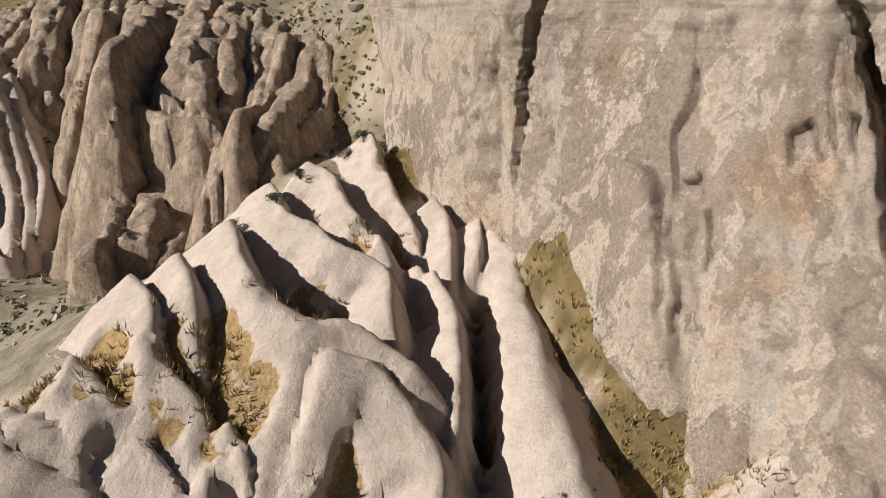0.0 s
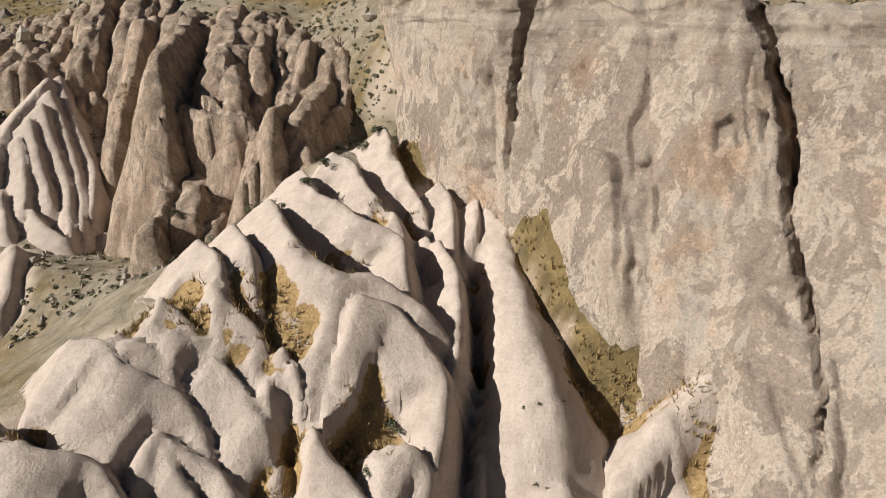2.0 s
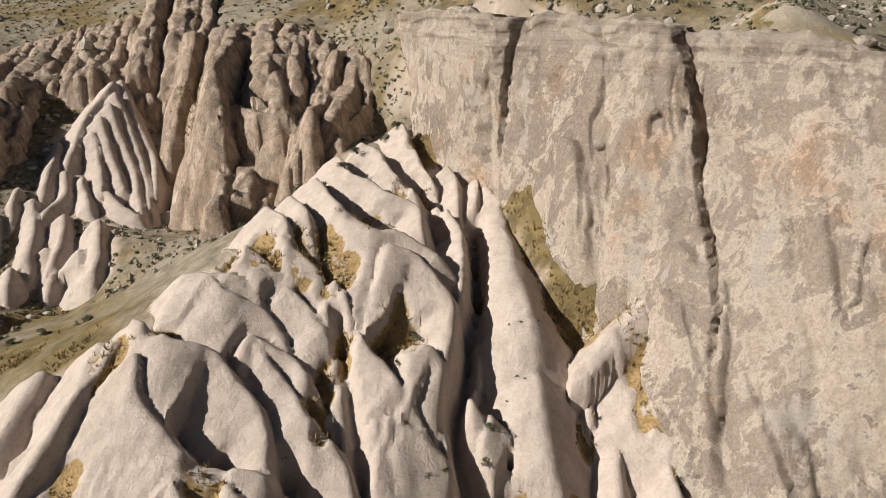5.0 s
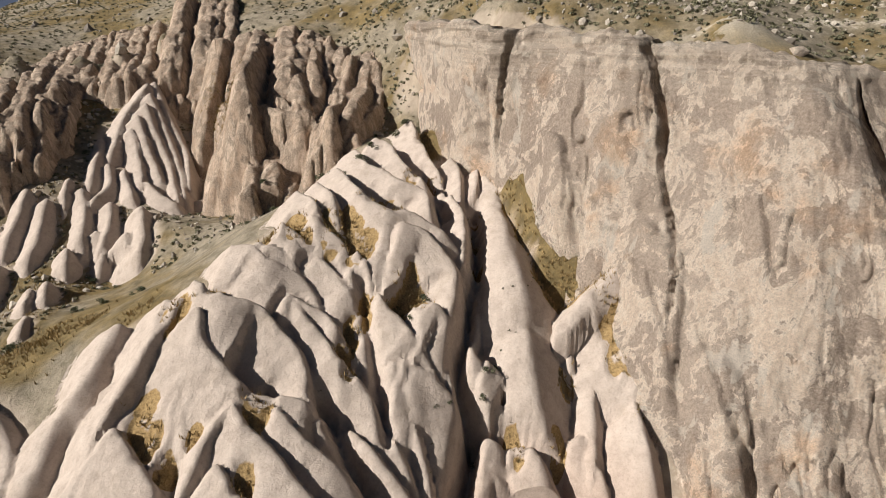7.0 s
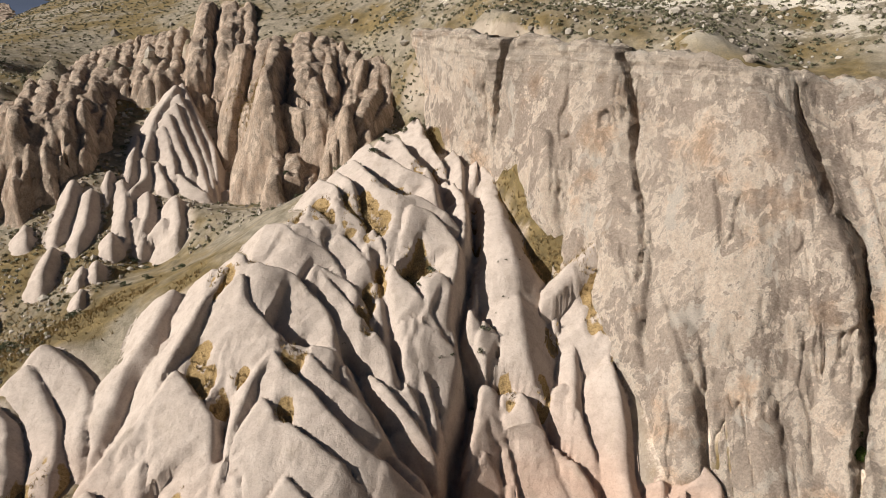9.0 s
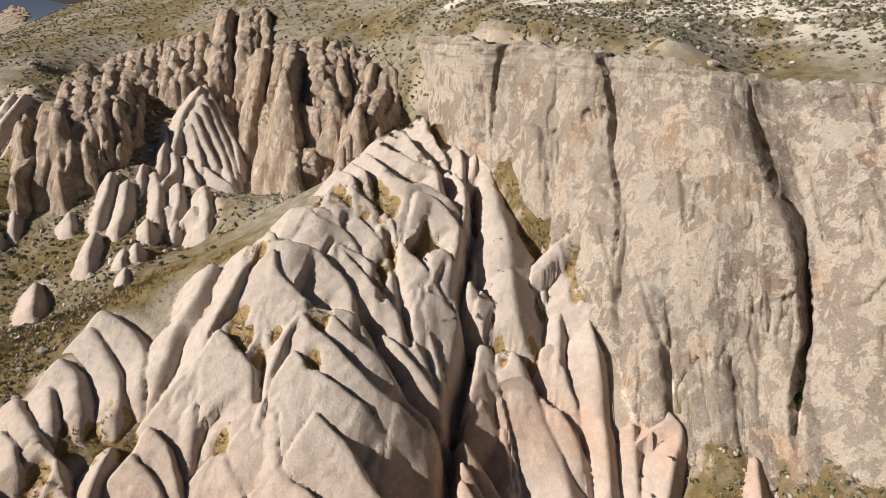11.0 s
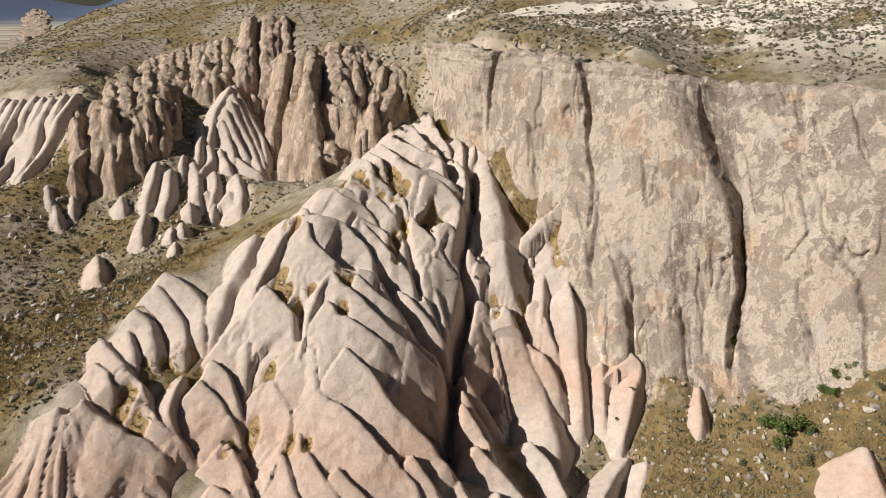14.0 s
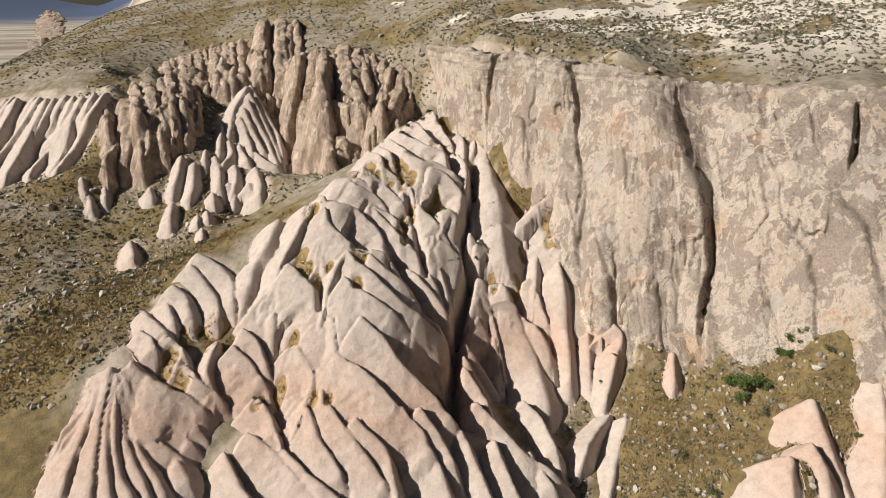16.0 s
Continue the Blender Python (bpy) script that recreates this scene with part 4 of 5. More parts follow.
gx = spread(-4800, -115, 75, 4800, 0.75, 1.065)
gy = spread(-4800, -45, 100, 4800, 0.75, 1.065)
gp = np.stack(np.meshgrid(gx, gy, indexing="ij"), -1).reshape(-1, 2)
gz = heights(gp)
inner = (1 - step(85, 120, gp[:, 1])) * (1 - step(100, 125, -gp[:, 0])) * (1 - step(70, 90, gp[:, 0]))
gz += inner * 0.6 * lumps(np.c_[gp, gz * 0.5], 0.085, 3)
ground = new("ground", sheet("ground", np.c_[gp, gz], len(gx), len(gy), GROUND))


def turf_at(p, most=99):
    """How far grass covers each place: patches with ragged edges."""
    turf = np.zeros(len(p))
    edge = np.zeros(len(p))
    for x, y, r in PATCHES:
        if r > most:
            continue
        r = 1.25 * r
        near = np.flatnonzero((np.abs(p[:, 0] - x) < 2 * r) & (np.abs(p[:, 1] - y) < 3 * r))
        new_ones = near[edge[near] == 0]
        edge[new_ones] = lumps(np.c_[p[new_ones], new_ones * 0], 0.5, 4) + 1e-6
        d = np.hypot(p[near, 0] - x, (p[near, 1] - y) * 0.6) / r + 0.3 * edge[near]
        turf[near] = np.maximum(turf[near], 1 - step(0.7, 1.3, d))
    return turf


def cover_masks():
    """Where bare tuff and where grass covers the land."""
    bare, wall = np.zeros(len(gp)), np.zeros(len(gp))
    for kind, pts, w in ROCKS:
        if kind == "pinnacle":
            continue
        c = curve_points(pts, 12)
        reach = {"fin": 1.5 * w + 1.4, "cone": 1.1 * w, "dome": 1.2 * w, "rill": 2.5, "buttress": 0.9 * w, "pinnacle": w}[kind]
        lo, hi = c[:, :2].min(0) - reach, c[:, :2].max(0) + reach
        near = np.flatnonzero(((gp > lo) & (gp < hi)).all(1))
        d = np.sqrt(((gp[near, None] - c[None, :, :2]) ** 2).sum(-1).min(1))
        mask = wall if kind == "buttress" else bare
        mask[near] = np.maximum(mask[near], 1 - step(0.6 * reach, reach, d))
    wall *= 1 - step(-2.0, -0.8, gz - rim_z(gp[:, 0]))
    turf = turf_at(gp)
    return bare, turf, wall


for key, values in zip(("bare", "turf", "wall"), cover_masks()):
    ground.data.attributes.new(key, 'FLOAT', 'POINT').data.foreach_set("value", values.astype(np.float32))
tagged(ground, "dry grassy valley ground with bare stony slopes", "ground", kind="structure")


# ---- rock forms ----
COUNT = [0]
FIELDS = []


def crest_height(q, pts, w, kind, jag=0.0):
    """Height at each row of q of one rock with a crest line: a broad sunny flank, a steep shady flank and a blunt nose."""
    n = 60
    c = curve_points(pts, n)
    t = np.gradient(c, axis=0)
    run = np.linalg.norm(t[:, :2], axis=1) + 1e-6
    d = t[:, :2] / run[:, None]
    for _ in range(6):
        d[1:-1] = (d[:-2] + 2 * d[1:-1] + d[2:]) / 4
    rise = np.clip(t[:, 2] / run, -2.5, 0.5)
    k = (np.subtract.outer(q[:, 0], c[:, 0]) ** 2 + np.subtract.outer(q[:, 1], c[:, 1]) ** 2).argmin(1)
    off = q - c[k, :2]
    along = (off * d[k]).sum(1)
    s = off[:, 1] * d[k, 0] - off[:, 0] * d[k, 1]
    past = np.where(k == n - 1, np.maximum(along, 0), 0)
    before = np.where(k == 0, np.maximum(-along, 0), 0)
    z = c[k, 2] + rise[k] * (along - past + before)
    arc = np.r_[0, np.cumsum(np.linalg.norm(np.diff(c[:, :2], axis=0), axis=1))][k] + np.clip(along, -8, 8) * (past + before > 0)
    a = np.abs(s)
    if kind == "pinnacle":
        r, sunny, shady, back, front = 0.35 * w, 2.6, 5.0, 0.12, 3.4
    elif kind == "rill":
        r, sunny, shady, back, front = 0.7 * w, 0.5, 0.85, 0.9, 1.0
    elif kind == "dome":
        r, sunny, shady, back, front = 0.38 * w, 0.8, 1.05, 0.9, 1.0
    elif kind == "cone":
        r, sunny, shady, back, front = 0.25 * w, 1.0, 1.5, 1.5, 1.2
    else:
        r, sunny, shady, back, front = 0.35 * w, 0.74, 2.5, 0.9, 1.1
    fall = np.where(s < 0, sunny * (np.sqrt(a * a + r * r) - r), shady * (np.sqrt(a * a + 0.09 * r * r) - 0.3 * r))
    if kind == "pinnacle":
        # towers and notches along the crest
        a = np.maximum(a - 0.3 * w, 0)
        fall = np.where(s < 0, sunny, shady) * (np.sqrt(a * a + r * r) - r)
        z = z + 0.10 * w * np.sin(arc * 1.7 / w ** 0.5 + pts[0][0]) + jag
    else:
        # side runnels that make the flanks lobed
        turn = (arc + 0.7 * a) * 1.7 / w ** 0.6 + 1.3 * np.sin(arc * 0.55 + pts[0][0]) + pts[0][1]
        fall += (0.0 if kind == "dome" else 0.06) * w * np.minimum(a / w, 1.3) * (1 - np.abs(np.sin(turn))) ** 1.5 * (s < 0)
    fall += front * (np.sqrt(past ** 2 + 0.2 * w * w) - 0.447 * w)
    fall += back * (np.sqrt(before ** 2 + 0.05 * w * w) - 0.2236 * w)
    return z - fall


def side_crests(pts, w):
    """The lesser ribs that lean on one pinnacle."""
    rnd = random.Random(int(abs(pts[0][0] * 31 + pts[0][1] * 17)))
    out = [(pts, 0.7 * w)]
    p = np.array(pts, float)
    d = p[-1, :2] - p[0, :2]
    side = np.array((-d[1], d[0])) / (np.hypot(*d) + 1e-6)
    for k in range(4):
        shift = side * rnd.uniform(0.5, 1.25) * w * (1 if k % 2 else -1) + d / np.hypot(*d) * rnd.uniform(-0.2, 0.9) * w
        q = p.copy()
        q[:, :2] += shift
        q[:, 2] -= np.array([rnd.uniform(0.0, 0.8), rnd.uniform(0.0, 1.2)] + [rnd.uniform(-0.3, 1.0)] * (len(p) - 2)) * min(w, 2.4)
        q[1:, :2] += np.array([[rnd.gauss(0, 0.2) * w, rnd.gauss(0, 0.2) * w] for _ in q[1:]])
        out.append((q, w * rnd.uniform(0.3, 0.5)))
    return out


KINDS = {"fin": ("rock_fin", "smooth cream tuff fin running down the slope", "rock fin", "tuff fins on the slope", 6.5),
         "cone": ("rock_cone", "pointed cream tuff cone above dry grass", "rock cone", "tuff cones in the valley", 5.0),
         "rill": ("rock_rill", "thin pale rib of tuff on an eroded slope", "rock rib", "thin ribs of the eroded slope", 5.0),
         "dome": ("rock_dome", "broad smooth cream tuff dome on the slope", "rock dome", "tuff domes on the slope", 6.5),
         "pinnacle": ("rock_pinnacle", "brown fluted tuff pinnacle with a jagged top", "rock pinnacle", "brown pinnacles", 6.0)}


def tidy(own):
    """Stray islands of a rock go to the neighbour that surrounds them."""
    seen = np.zeros(own.shape, bool)
    parts = {}
    for i, j in np.argwhere(own >= 0):
        if seen[i, j]:
            continue
        me, cells, rim, todo = own[i, j], [], [], [(i, j)]
        seen[i, j] = True
        while todo:
            a, b = todo.pop()
            cells.append((a, b))
            for c, d in ((a + 1, b), (a - 1, b), (a, b + 1), (a, b - 1)):
                if 0 <= c < own.shape[0] and 0 <= d < own.shape[1]:
                    if own[c, d] != me:
                        rim.append(own[c, d])
                    elif not seen[c, d]:
                        seen[c, d] = True
                        todo.append((c, d))
        parts.setdefault(me, []).append((len(cells), cells, rim))
    for me, found in parts.items():
        found.sort(key=lambda f: -f[0])
        for size, cells, rim in found[1:]:
            best = max(set(rim), key=rim.count) if rim else -1
            for a, b in cells:
                own[a, b] = best
    return own


def rock_field(x0, x1, y0, y1, cell, rocks, bend=0.28):
    """Fins and cones of one slope: they meet in sharp gullies, and each one becomes an object of its own."""
    xs, ys = np.arange(x0, x1, cell), np.arange(y0, y1, cell)
    p = np.stack(np.meshgrid(xs, ys, indexing="ij"), -1).reshape(-1, 2)
    flat = np.c_[p, np.zeros(len(p))]
    warp = np.c_[lumps(flat, 0.22, 4, 3.0), lumps(flat, 0.22, 4, 50.0)]
    q = p + bend * warp
    turf = turf_at(p, 4)
    cut = 0.5 * turf
    for g, w, depth in CARVED:
        near = np.flatnonzero(((p > g.min(0) - 3 * w) & (p < g.max(0) + 3 * w)).all(1))
        cut[near] += depth * np.exp(-((p[near, None] - g[None]) ** 2).sum(-1).min(1) / w ** 2)
    top, owner = heights(p) - 0.12, np.full(len(p), -1)
    jag = 0.5 * lumps(flat, 0.42, 4, 31.0)
    crests, second = [], top - 9
    for i, (kind, pts, w) in enumerate(rocks):
        crests += [(i, kind, a, b) for a, b in (side_crests(pts, w) if kind == "pinnacle" else [(pts, w)])]
    for i, (thing, kind, pts, w) in enumerate(crests):
        reach = KINDS[kind][4] + w
        c = np.array(pts)[:, :2]
        near = np.flatnonzero(((q > c.min(0) - reach) & (q < c.max(0) + reach)).all(1))
        h = crest_height(q[near], pts, w, kind, jag[near]) - cut[near]
        win = h > top[near]
        second[near] = np.maximum(second[near], np.where(win, top[near], h))
        top[near[win]], owner[near[win]] = h[win], i
    # a crisp runnel where two rocks meet
    top = top - np.where(owner >= 0, 0.32 * np.exp(-(top - second) / 0.25), 0)
    relief_z = 0.13 * lumps(flat, 0.4, 5, 9.0) + 0.05 * lumps(flat, 2.0, 3, 1.0)
    nx, ny = len(xs), len(ys)
    z = np.where(owner >= 0, top + relief_z, top)
    idx = np.arange(nx * ny).reshape(nx, ny)
    quad = np.stack([idx[:-1, :-1], idx[1:, :-1], idx[1:, 1:], idx[:-1, 1:]], -1).reshape(-1, 4)
    face_owner = tidy(tidy(owner[quad].max(1).reshape(nx - 1, ny - 1))).ravel()
    co = np.c_[p, z]
    # grass keeps to the hollows between the crests
    soft = z.reshape(nx, ny).copy()
    for _ in range(9):
        soft[1:-1] = (soft[:-2] + soft[1:-1] + soft[2:]) / 3
        soft[:, 1:-1] = (soft[:, :-2] + soft[:, 1:-1] + soft[:, 2:]) / 3
    turf = turf * step(-0.25, 0.25, soft.ravel() - z)
    FIELDS.append((xs, ys, np.where(owner >= 0, z, -99).reshape(nx, ny)))
    things = {}
    for i, (thing, kind, pts, w) in enumerate(crests):
        f = quad[face_owner == i]
        if len(f) < 12:
            continue
        name, label, category, group, reach = KINDS[kind]
        me, used, edge = skirted("rib" if thing in things else name, co, f, np.array((0, 0, -2.2)))
        shade = np.r_[turf[used], turf[edge]] * (0.3 if kind == "cone" else 1.0)
        me.attributes.new("turf", 'FLOAT', 'POINT').data.foreach_set("value", shade.astype(np.float32))
        ob = new(me.name.split(".")[0], smooth(me, BROWN if kind == "pinnacle" else TUFF))
        if thing in things:
            ob.parent = things[thing]
        else:
            things[thing] = tagged(ob, label, category, group)


def skirted(name, co, f, back):
    """The faces f of a grid as a mesh, with a skirt along its border, so that the rock has body."""
    e = np.concatenate([f[:, [0, 1]], f[:, [1, 2]], f[:, [2, 3]], f[:, [3, 0]]])
    keys, inverse, count = np.unique(np.sort(e, 1), axis=0, return_inverse=True, return_counts=True)
    rim = e[count[inverse.ravel()] == 1]
    used, inv = np.unique(f, return_inverse=True)
    edge = np.unique(rim)
    high = np.searchsorted(used, rim)
    low = len(used) + np.searchsorted(edge, rim)
    me = bpy.data.meshes.new(name)
    skirt = np.c_[high[:, 1], high[:, 0], low[:, 0], low[:, 1]]
    me.from_pydata(np.r_[co[used], co[edge] + back].tolist(), [], inv.reshape(-1, 4).tolist() + skirt.tolist())
    # a crisp border between the face and the skirt
    ends = np.empty(2 * len(me.edges), np.int32)
    me.edges.foreach_get("vertices", ends)
    ends = np.sort(ends.reshape(-1, 2), 1).astype(np.int64)
    size = len(me.vertices)
    sharp = np.isin(ends[:, 0] * size + ends[:, 1], np.sort(high, 1)[:, 0] * size + np.sort(high, 1)[:, 1])
    me.attributes.new("sharp_edge", 'BOOLEAN', 'EDGE').data.foreach_set("value", sharp)
    return me, used, edge


def column_mesh(name, pts, w, deep, top, foot, material, rough, facing, square, n=34, m=40, face=0.35, flute=0.8):
    """A standing rock: pts run down its front; rounded section, tapered top and foot."""
    COUNT[0] += 1
    c = curve_points(pts, n)
    v = np.linspace(0, 1, n)
    rad = w * np.minimum(top + (1 - top) * np.minimum(v / 0.35, 1) ** 0.6, foot + (1 - foot) * np.minimum((1 - v) / 0.3, 1) ** 0.55)
    f = np.array(facing) / np.hypot(*facing)
    c[:, :2] -= f * (deep if w > 3 else deep - 0.45)
    below = np.array([c[-1] - (0, 0, 2.5), c[-1] - (0, 0, 9.0)])
    lid = np.array([c[0] + (0, 0, 0.10 * w * top), c[0] + (0, 0, 0.16 * w * top)])
    c = np.r_[lid[::-1], c, below]
    rad = np.r_[rad[0] * 0.05, rad[0] * 0.7, rad, rad[-1], rad[-1] * 0.9]
    a = np.linspace(0, 2 * math.pi, m, endpoint=False)
    ca, sa = np.cos(a), np.sin(a)
    ex = np.sign(ca) * np.abs(ca) ** square
    ey = np.sign(sa) * np.abs(sa) ** square
    side = np.array([-f[1], f[0]])
    dr = rad / w * deep
    xy = c[:, None, :2] + side * (ex[None, :, None] * rad[:, None, None]) + f * (ey[None, :, None] * dr[:, None, None])
    p = np.concatenate([xy, np.repeat(c[:, None, 2:], m, 1)], -1).reshape(-1, 3)
    out = np.tile(side * ca[:, None] + f * sa[:, None], (len(c), 1))
    k = lumps(p * (1, 1, 0.13), 0.9 / w ** 0.75, 3, COUNT[0] * 3.7)
    g = lumps(p * (1, 1, 0.55), 0.35, 6, 11.0) - 0.8 * np.abs(lumps(p * (1, 1, 0.10), 0.3, 3, 5.0))
    cut = -np.abs(lumps(p * (1, 1, 0.06), 1.1 / w ** 0.8, 2, COUNT[0] * 2.3))
    p[:, :2] += out * (rough * w * (1.2 * k + flute * cut) + face * g)[:, None]
    jag = np.repeat(np.r_[1, 1, np.maximum(0, 1 - v / 0.3), 0, 0], m)
    p[:, 2] += jag * rough * w * 0.9 * lumps(p * (1, 1, 0.1), 2.2 / w ** 0.8, 3, COUNT[0] * 1.3)
    return sheet(name, p, len(c), m, material, True)


def build_cliff():
    """The cliff: tall slabs, each a little proud of the next, with flakes and fissures on their faces."""
    xs = np.arange(-9, 68, 0.16)
    nz, nc = 170, 12
    rim = rim_z(xs) + 0.9 * lumps(np.c_[xs, xs * 0, xs * 0], 0.35, 4, 8.0)
    foot = np.interp(xs, (-9, 4, 12, 20, 30, 70), (42, 40, 30, 19, 15, 15))
    v = np.linspace(0, 1, nz)
    z = foot[:, None] + (rim - foot)[:, None] * v
    x = np.repeat(xs[:, None], nz, 1)
    flat = np.c_[x.ravel(), np.zeros(x.size), z.ravel()]
    wob = (0.6 * lumps(flat * (1, 1, 0.5), 0.16, 4, 21.0) + 0.22 * lumps(flat * (1, 1, 0.7), 0.7, 4, 23.0)).reshape(x.shape)
    lines = [np.interp(z, p[::-1, 2], p[::-1, 0]) for p, w in SLABS]
    joints = [(a * v2 + b * v1) / (v1 + v2) for a, b, (p, v1), (q, v2) in zip(lines, lines[1:], SLABS, SLABS[1:])]
    own, proud = np.zeros(x.shape, int), np.zeros(x.shape)
    for i, joint in enumerate(joints):
        past = x + 1.6 * wob - joint
        own[past > 0] = i + 1
        # shallow seams between the slabs, rounded shoulders beside them
        proud -= 0.8 * np.exp(-np.abs(past) / 0.6) * step(-0.3, 0.3, lumps(np.c_[z.ravel() * 0 + 40 * i, z.ravel() * 0, z.ravel()], 0.09, 2, 17.0)).reshape(x.shape)
    ragged = 0.10 * lumps(flat, 1.3, 3, 41.0).reshape(x.shape)
    for line, depth, stand in CRACKS:
        u, zz, hw = np.array(line)[::-1].T[[0, 1, 2]]
        mid = np.interp(z, zz, u) + 2.0 * ragged
        wide = np.interp(z, zz, hw)
        fade = step(zz[0] - 1.5, zz[0] + 2.0, z) * (1 - step(zz[-1] - 1.5, zz[-1] + 1.0, z))
        off = x - mid
        proud += fade * 0.45 * stand * step(-5.0, -0.6, off) * (1 - step(-0.16, 0.0, off))
        wide = 0.5 * wide
        proud -= fade * depth * (1 - step(0.0, 0.16, np.abs(off - wide) - wide - 0.02)) * np.clip(wide / 0.15, 0.3, 1)
    for i, (p, w) in enumerate(FLAKES):
        q = p[np.argsort(p[:, 2])]
        s = (x + wob - np.interp(z, q[:, 2], q[:, 0])) / w
        head = q[-1, 2] - 0.9 * w * np.minimum(s * s, 2) + 0.3 * w
        shape = step(-1.15, 0.3, s) * (1 - step(0.86, 1.05, s)) * (1 - step(-0.9, 0.0, z - head)) * step(q[0, 2] - 7, q[0, 2], z)
        proud += min(0.42 * w, 1.1) * shape
        own[(shape > 0.45)] = len(SLABS) + i
    fiss = lumps(flat * (1, 1, 0.22), 0.24, 3, 33.0).reshape(x.shape)
    crack = np.exp(-(fiss / 0.03) ** 2) * step(-0.1, 0.25, lumps(flat, 0.09, 2, 71.0)).reshape(x.shape)
    bumps = (0.22 * lumps(flat * (1, 1, 0.6), 0.8, 6, 14.0)).reshape(x.shape)
    under = rim[:, None] - z
    ledge = np.sin(3.1 * under + 0.9 * lumps(flat * (1, 1, 3), 0.2, 4, 6.0).reshape(x.shape))
    rough = 0.15 * np.sign(ledge) * np.abs(ledge) ** 0.35 * (1 - step(2.0, 4.2, under))
    swell = (0.55 * lumps(flat * (1, 1, 0.16), 0.30, 4, 91.0) + 0.6 * lumps(flat * (1, 1, 0.45), 0.2, 5, 4.0)).reshape(x.shape) / 0.24
    plates = 0.24 * (np.floor(swell) + step(0.42, 0.58, swell - np.floor(swell)))
    proud += 0.25 * plates + 0.3 * 0.24 * swell + bumps - 0.8 * crack + rough - 0.35 * (1 - step(0.0, 0.3, under))
    y = face_y(x.ravel(), z.ravel()).reshape(x.shape)
    co = np.stack([x - 0.6 * proud, y - 0.8 * proud, z], -1)
    # over the rim and back
    run = np.linspace(0.25, 7.0, nc)
    back = co[:, -1:, :] + run[None, :, None] * np.array((0.25, 0.97, 0.0))
    sunk = lumps(back.reshape(-1, 3), 0.5, 4, 2.0).reshape(len(xs), nc)
    back[:, :, 2] += 0.25 * sunk * np.minimum(run, 1) + 0.15 - 0.02 * run ** 2
    co = np.concatenate([co, back], 1)
    own = np.concatenate([own, np.repeat(own[:, -1:], nc, 1)], 1)
    n, m = own.shape
    idx = np.arange(n * m).reshape(n, m)
    quad = np.stack([idx[:-1, :-1], idx[1:, :-1], idx[1:, 1:], idx[:-1, 1:]], -1).reshape(-1, 4)
    cells = tidy(tidy(own[:-1, :-1].copy())).ravel()
    co = co.reshape(-1, 3)
    slabs = {}
    for i in range(len(SLABS)):
        f = quad[cells == i]
        if len(f):
            slabs[i] = new("cliff_buttress", smooth(skirted("cliff_buttress", co, f, np.array((1.0, 1.4, 0)))[0], CLIFF))
            tagged(slabs[i], "tall beige cliff buttress mottled with grey lichen", "cliff buttress", "buttresses of the cliff")
    for i, (p, w) in enumerate(FLAKES):
        f = quad[cells == len(SLABS) + i]
        if len(f) > 20:
            ob = new("rock_flake", smooth(skirted("rock_flake", co, f, np.array((0.5, 0.7, 0)))[0], CLIFF))
            ob.parent = slabs[min(slabs, key=lambda j: np.linalg.norm(SLABS[j][0].mean(0) - p.mean(0)))]


def build_pinnacle(pts, w):
    ob = new("rock_pinnacle", column_mesh("rock_pinnacle", pts, w, 0.9 * w, 0.5, 0.85, BROWN, 0.19, (-0.15, -0.99), 0.85, 56, 72, 0.3, 1.7))
    tagged(ob, "brown fluted tuff pinnacle with a jagged top", "rock pinnacle", "brown pinnacles")


def far_side(rock):
    x, y, z = np.mean(np.array(rock[1]), 0)
    return x < -44 and y > 16


pale = [r for r in ROCKS if r[0] in ("fin", "cone", "dome", "rill")]
rock_field(-62, 62, -40, 60, 0.27, [r for r in pale if not far_side(r)])
rock_field(-132, -36, 14, 96, 0.4, [r for r in pale if far_side(r)])
brown = [r for r in ROCKS if r[0] == "pinnacle"]
rock_field(-102, -4, 40, 124, 0.4, [r for r in brown if r[1][0][1] < 130], 0.75)
build_cliff()
for kind, pts, w in brown:
    if pts[0][1] > 130:
        build_pinnacle(pts, w)

# ---- rock of the cliff's upper edge ----
def chunk_mesh(name, size, seed, material, flat=0.5, cuts=3):
    """An angular boulder cut from a lump."""
    bm = bmesh.new()
    bmesh.ops.create_icosphere(bm, subdivisions=cuts, radius=1.0)
    rng = random.Random(seed)
    planes = [(Vector((rng.gauss(0, 1), rng.gauss(0, 1), rng.gauss(0, 0.8))).normalized(), rng.uniform(0.55, 0.85)) for _ in range(11)]
    for v in bm.verts:
        for n, d in planes:
            over = v.co.dot(n) - d
            if over > 0:
                v.co -= n * over * 0.9
        v.co += v.co.normalized() * 0.10 * noise.fractal(v.co * 2.2 + Vector((seed, 0, 0)), 1.0, 2.0, 4)
        v.co = Vector((v.co.x * size[0], v.co.y * size[1], v.co.z * size[2]))
    me = bpy.data.meshes.new(name)
    bm.to_mesh(me)
    bm.free()
    me.materials.append(material)
    return me


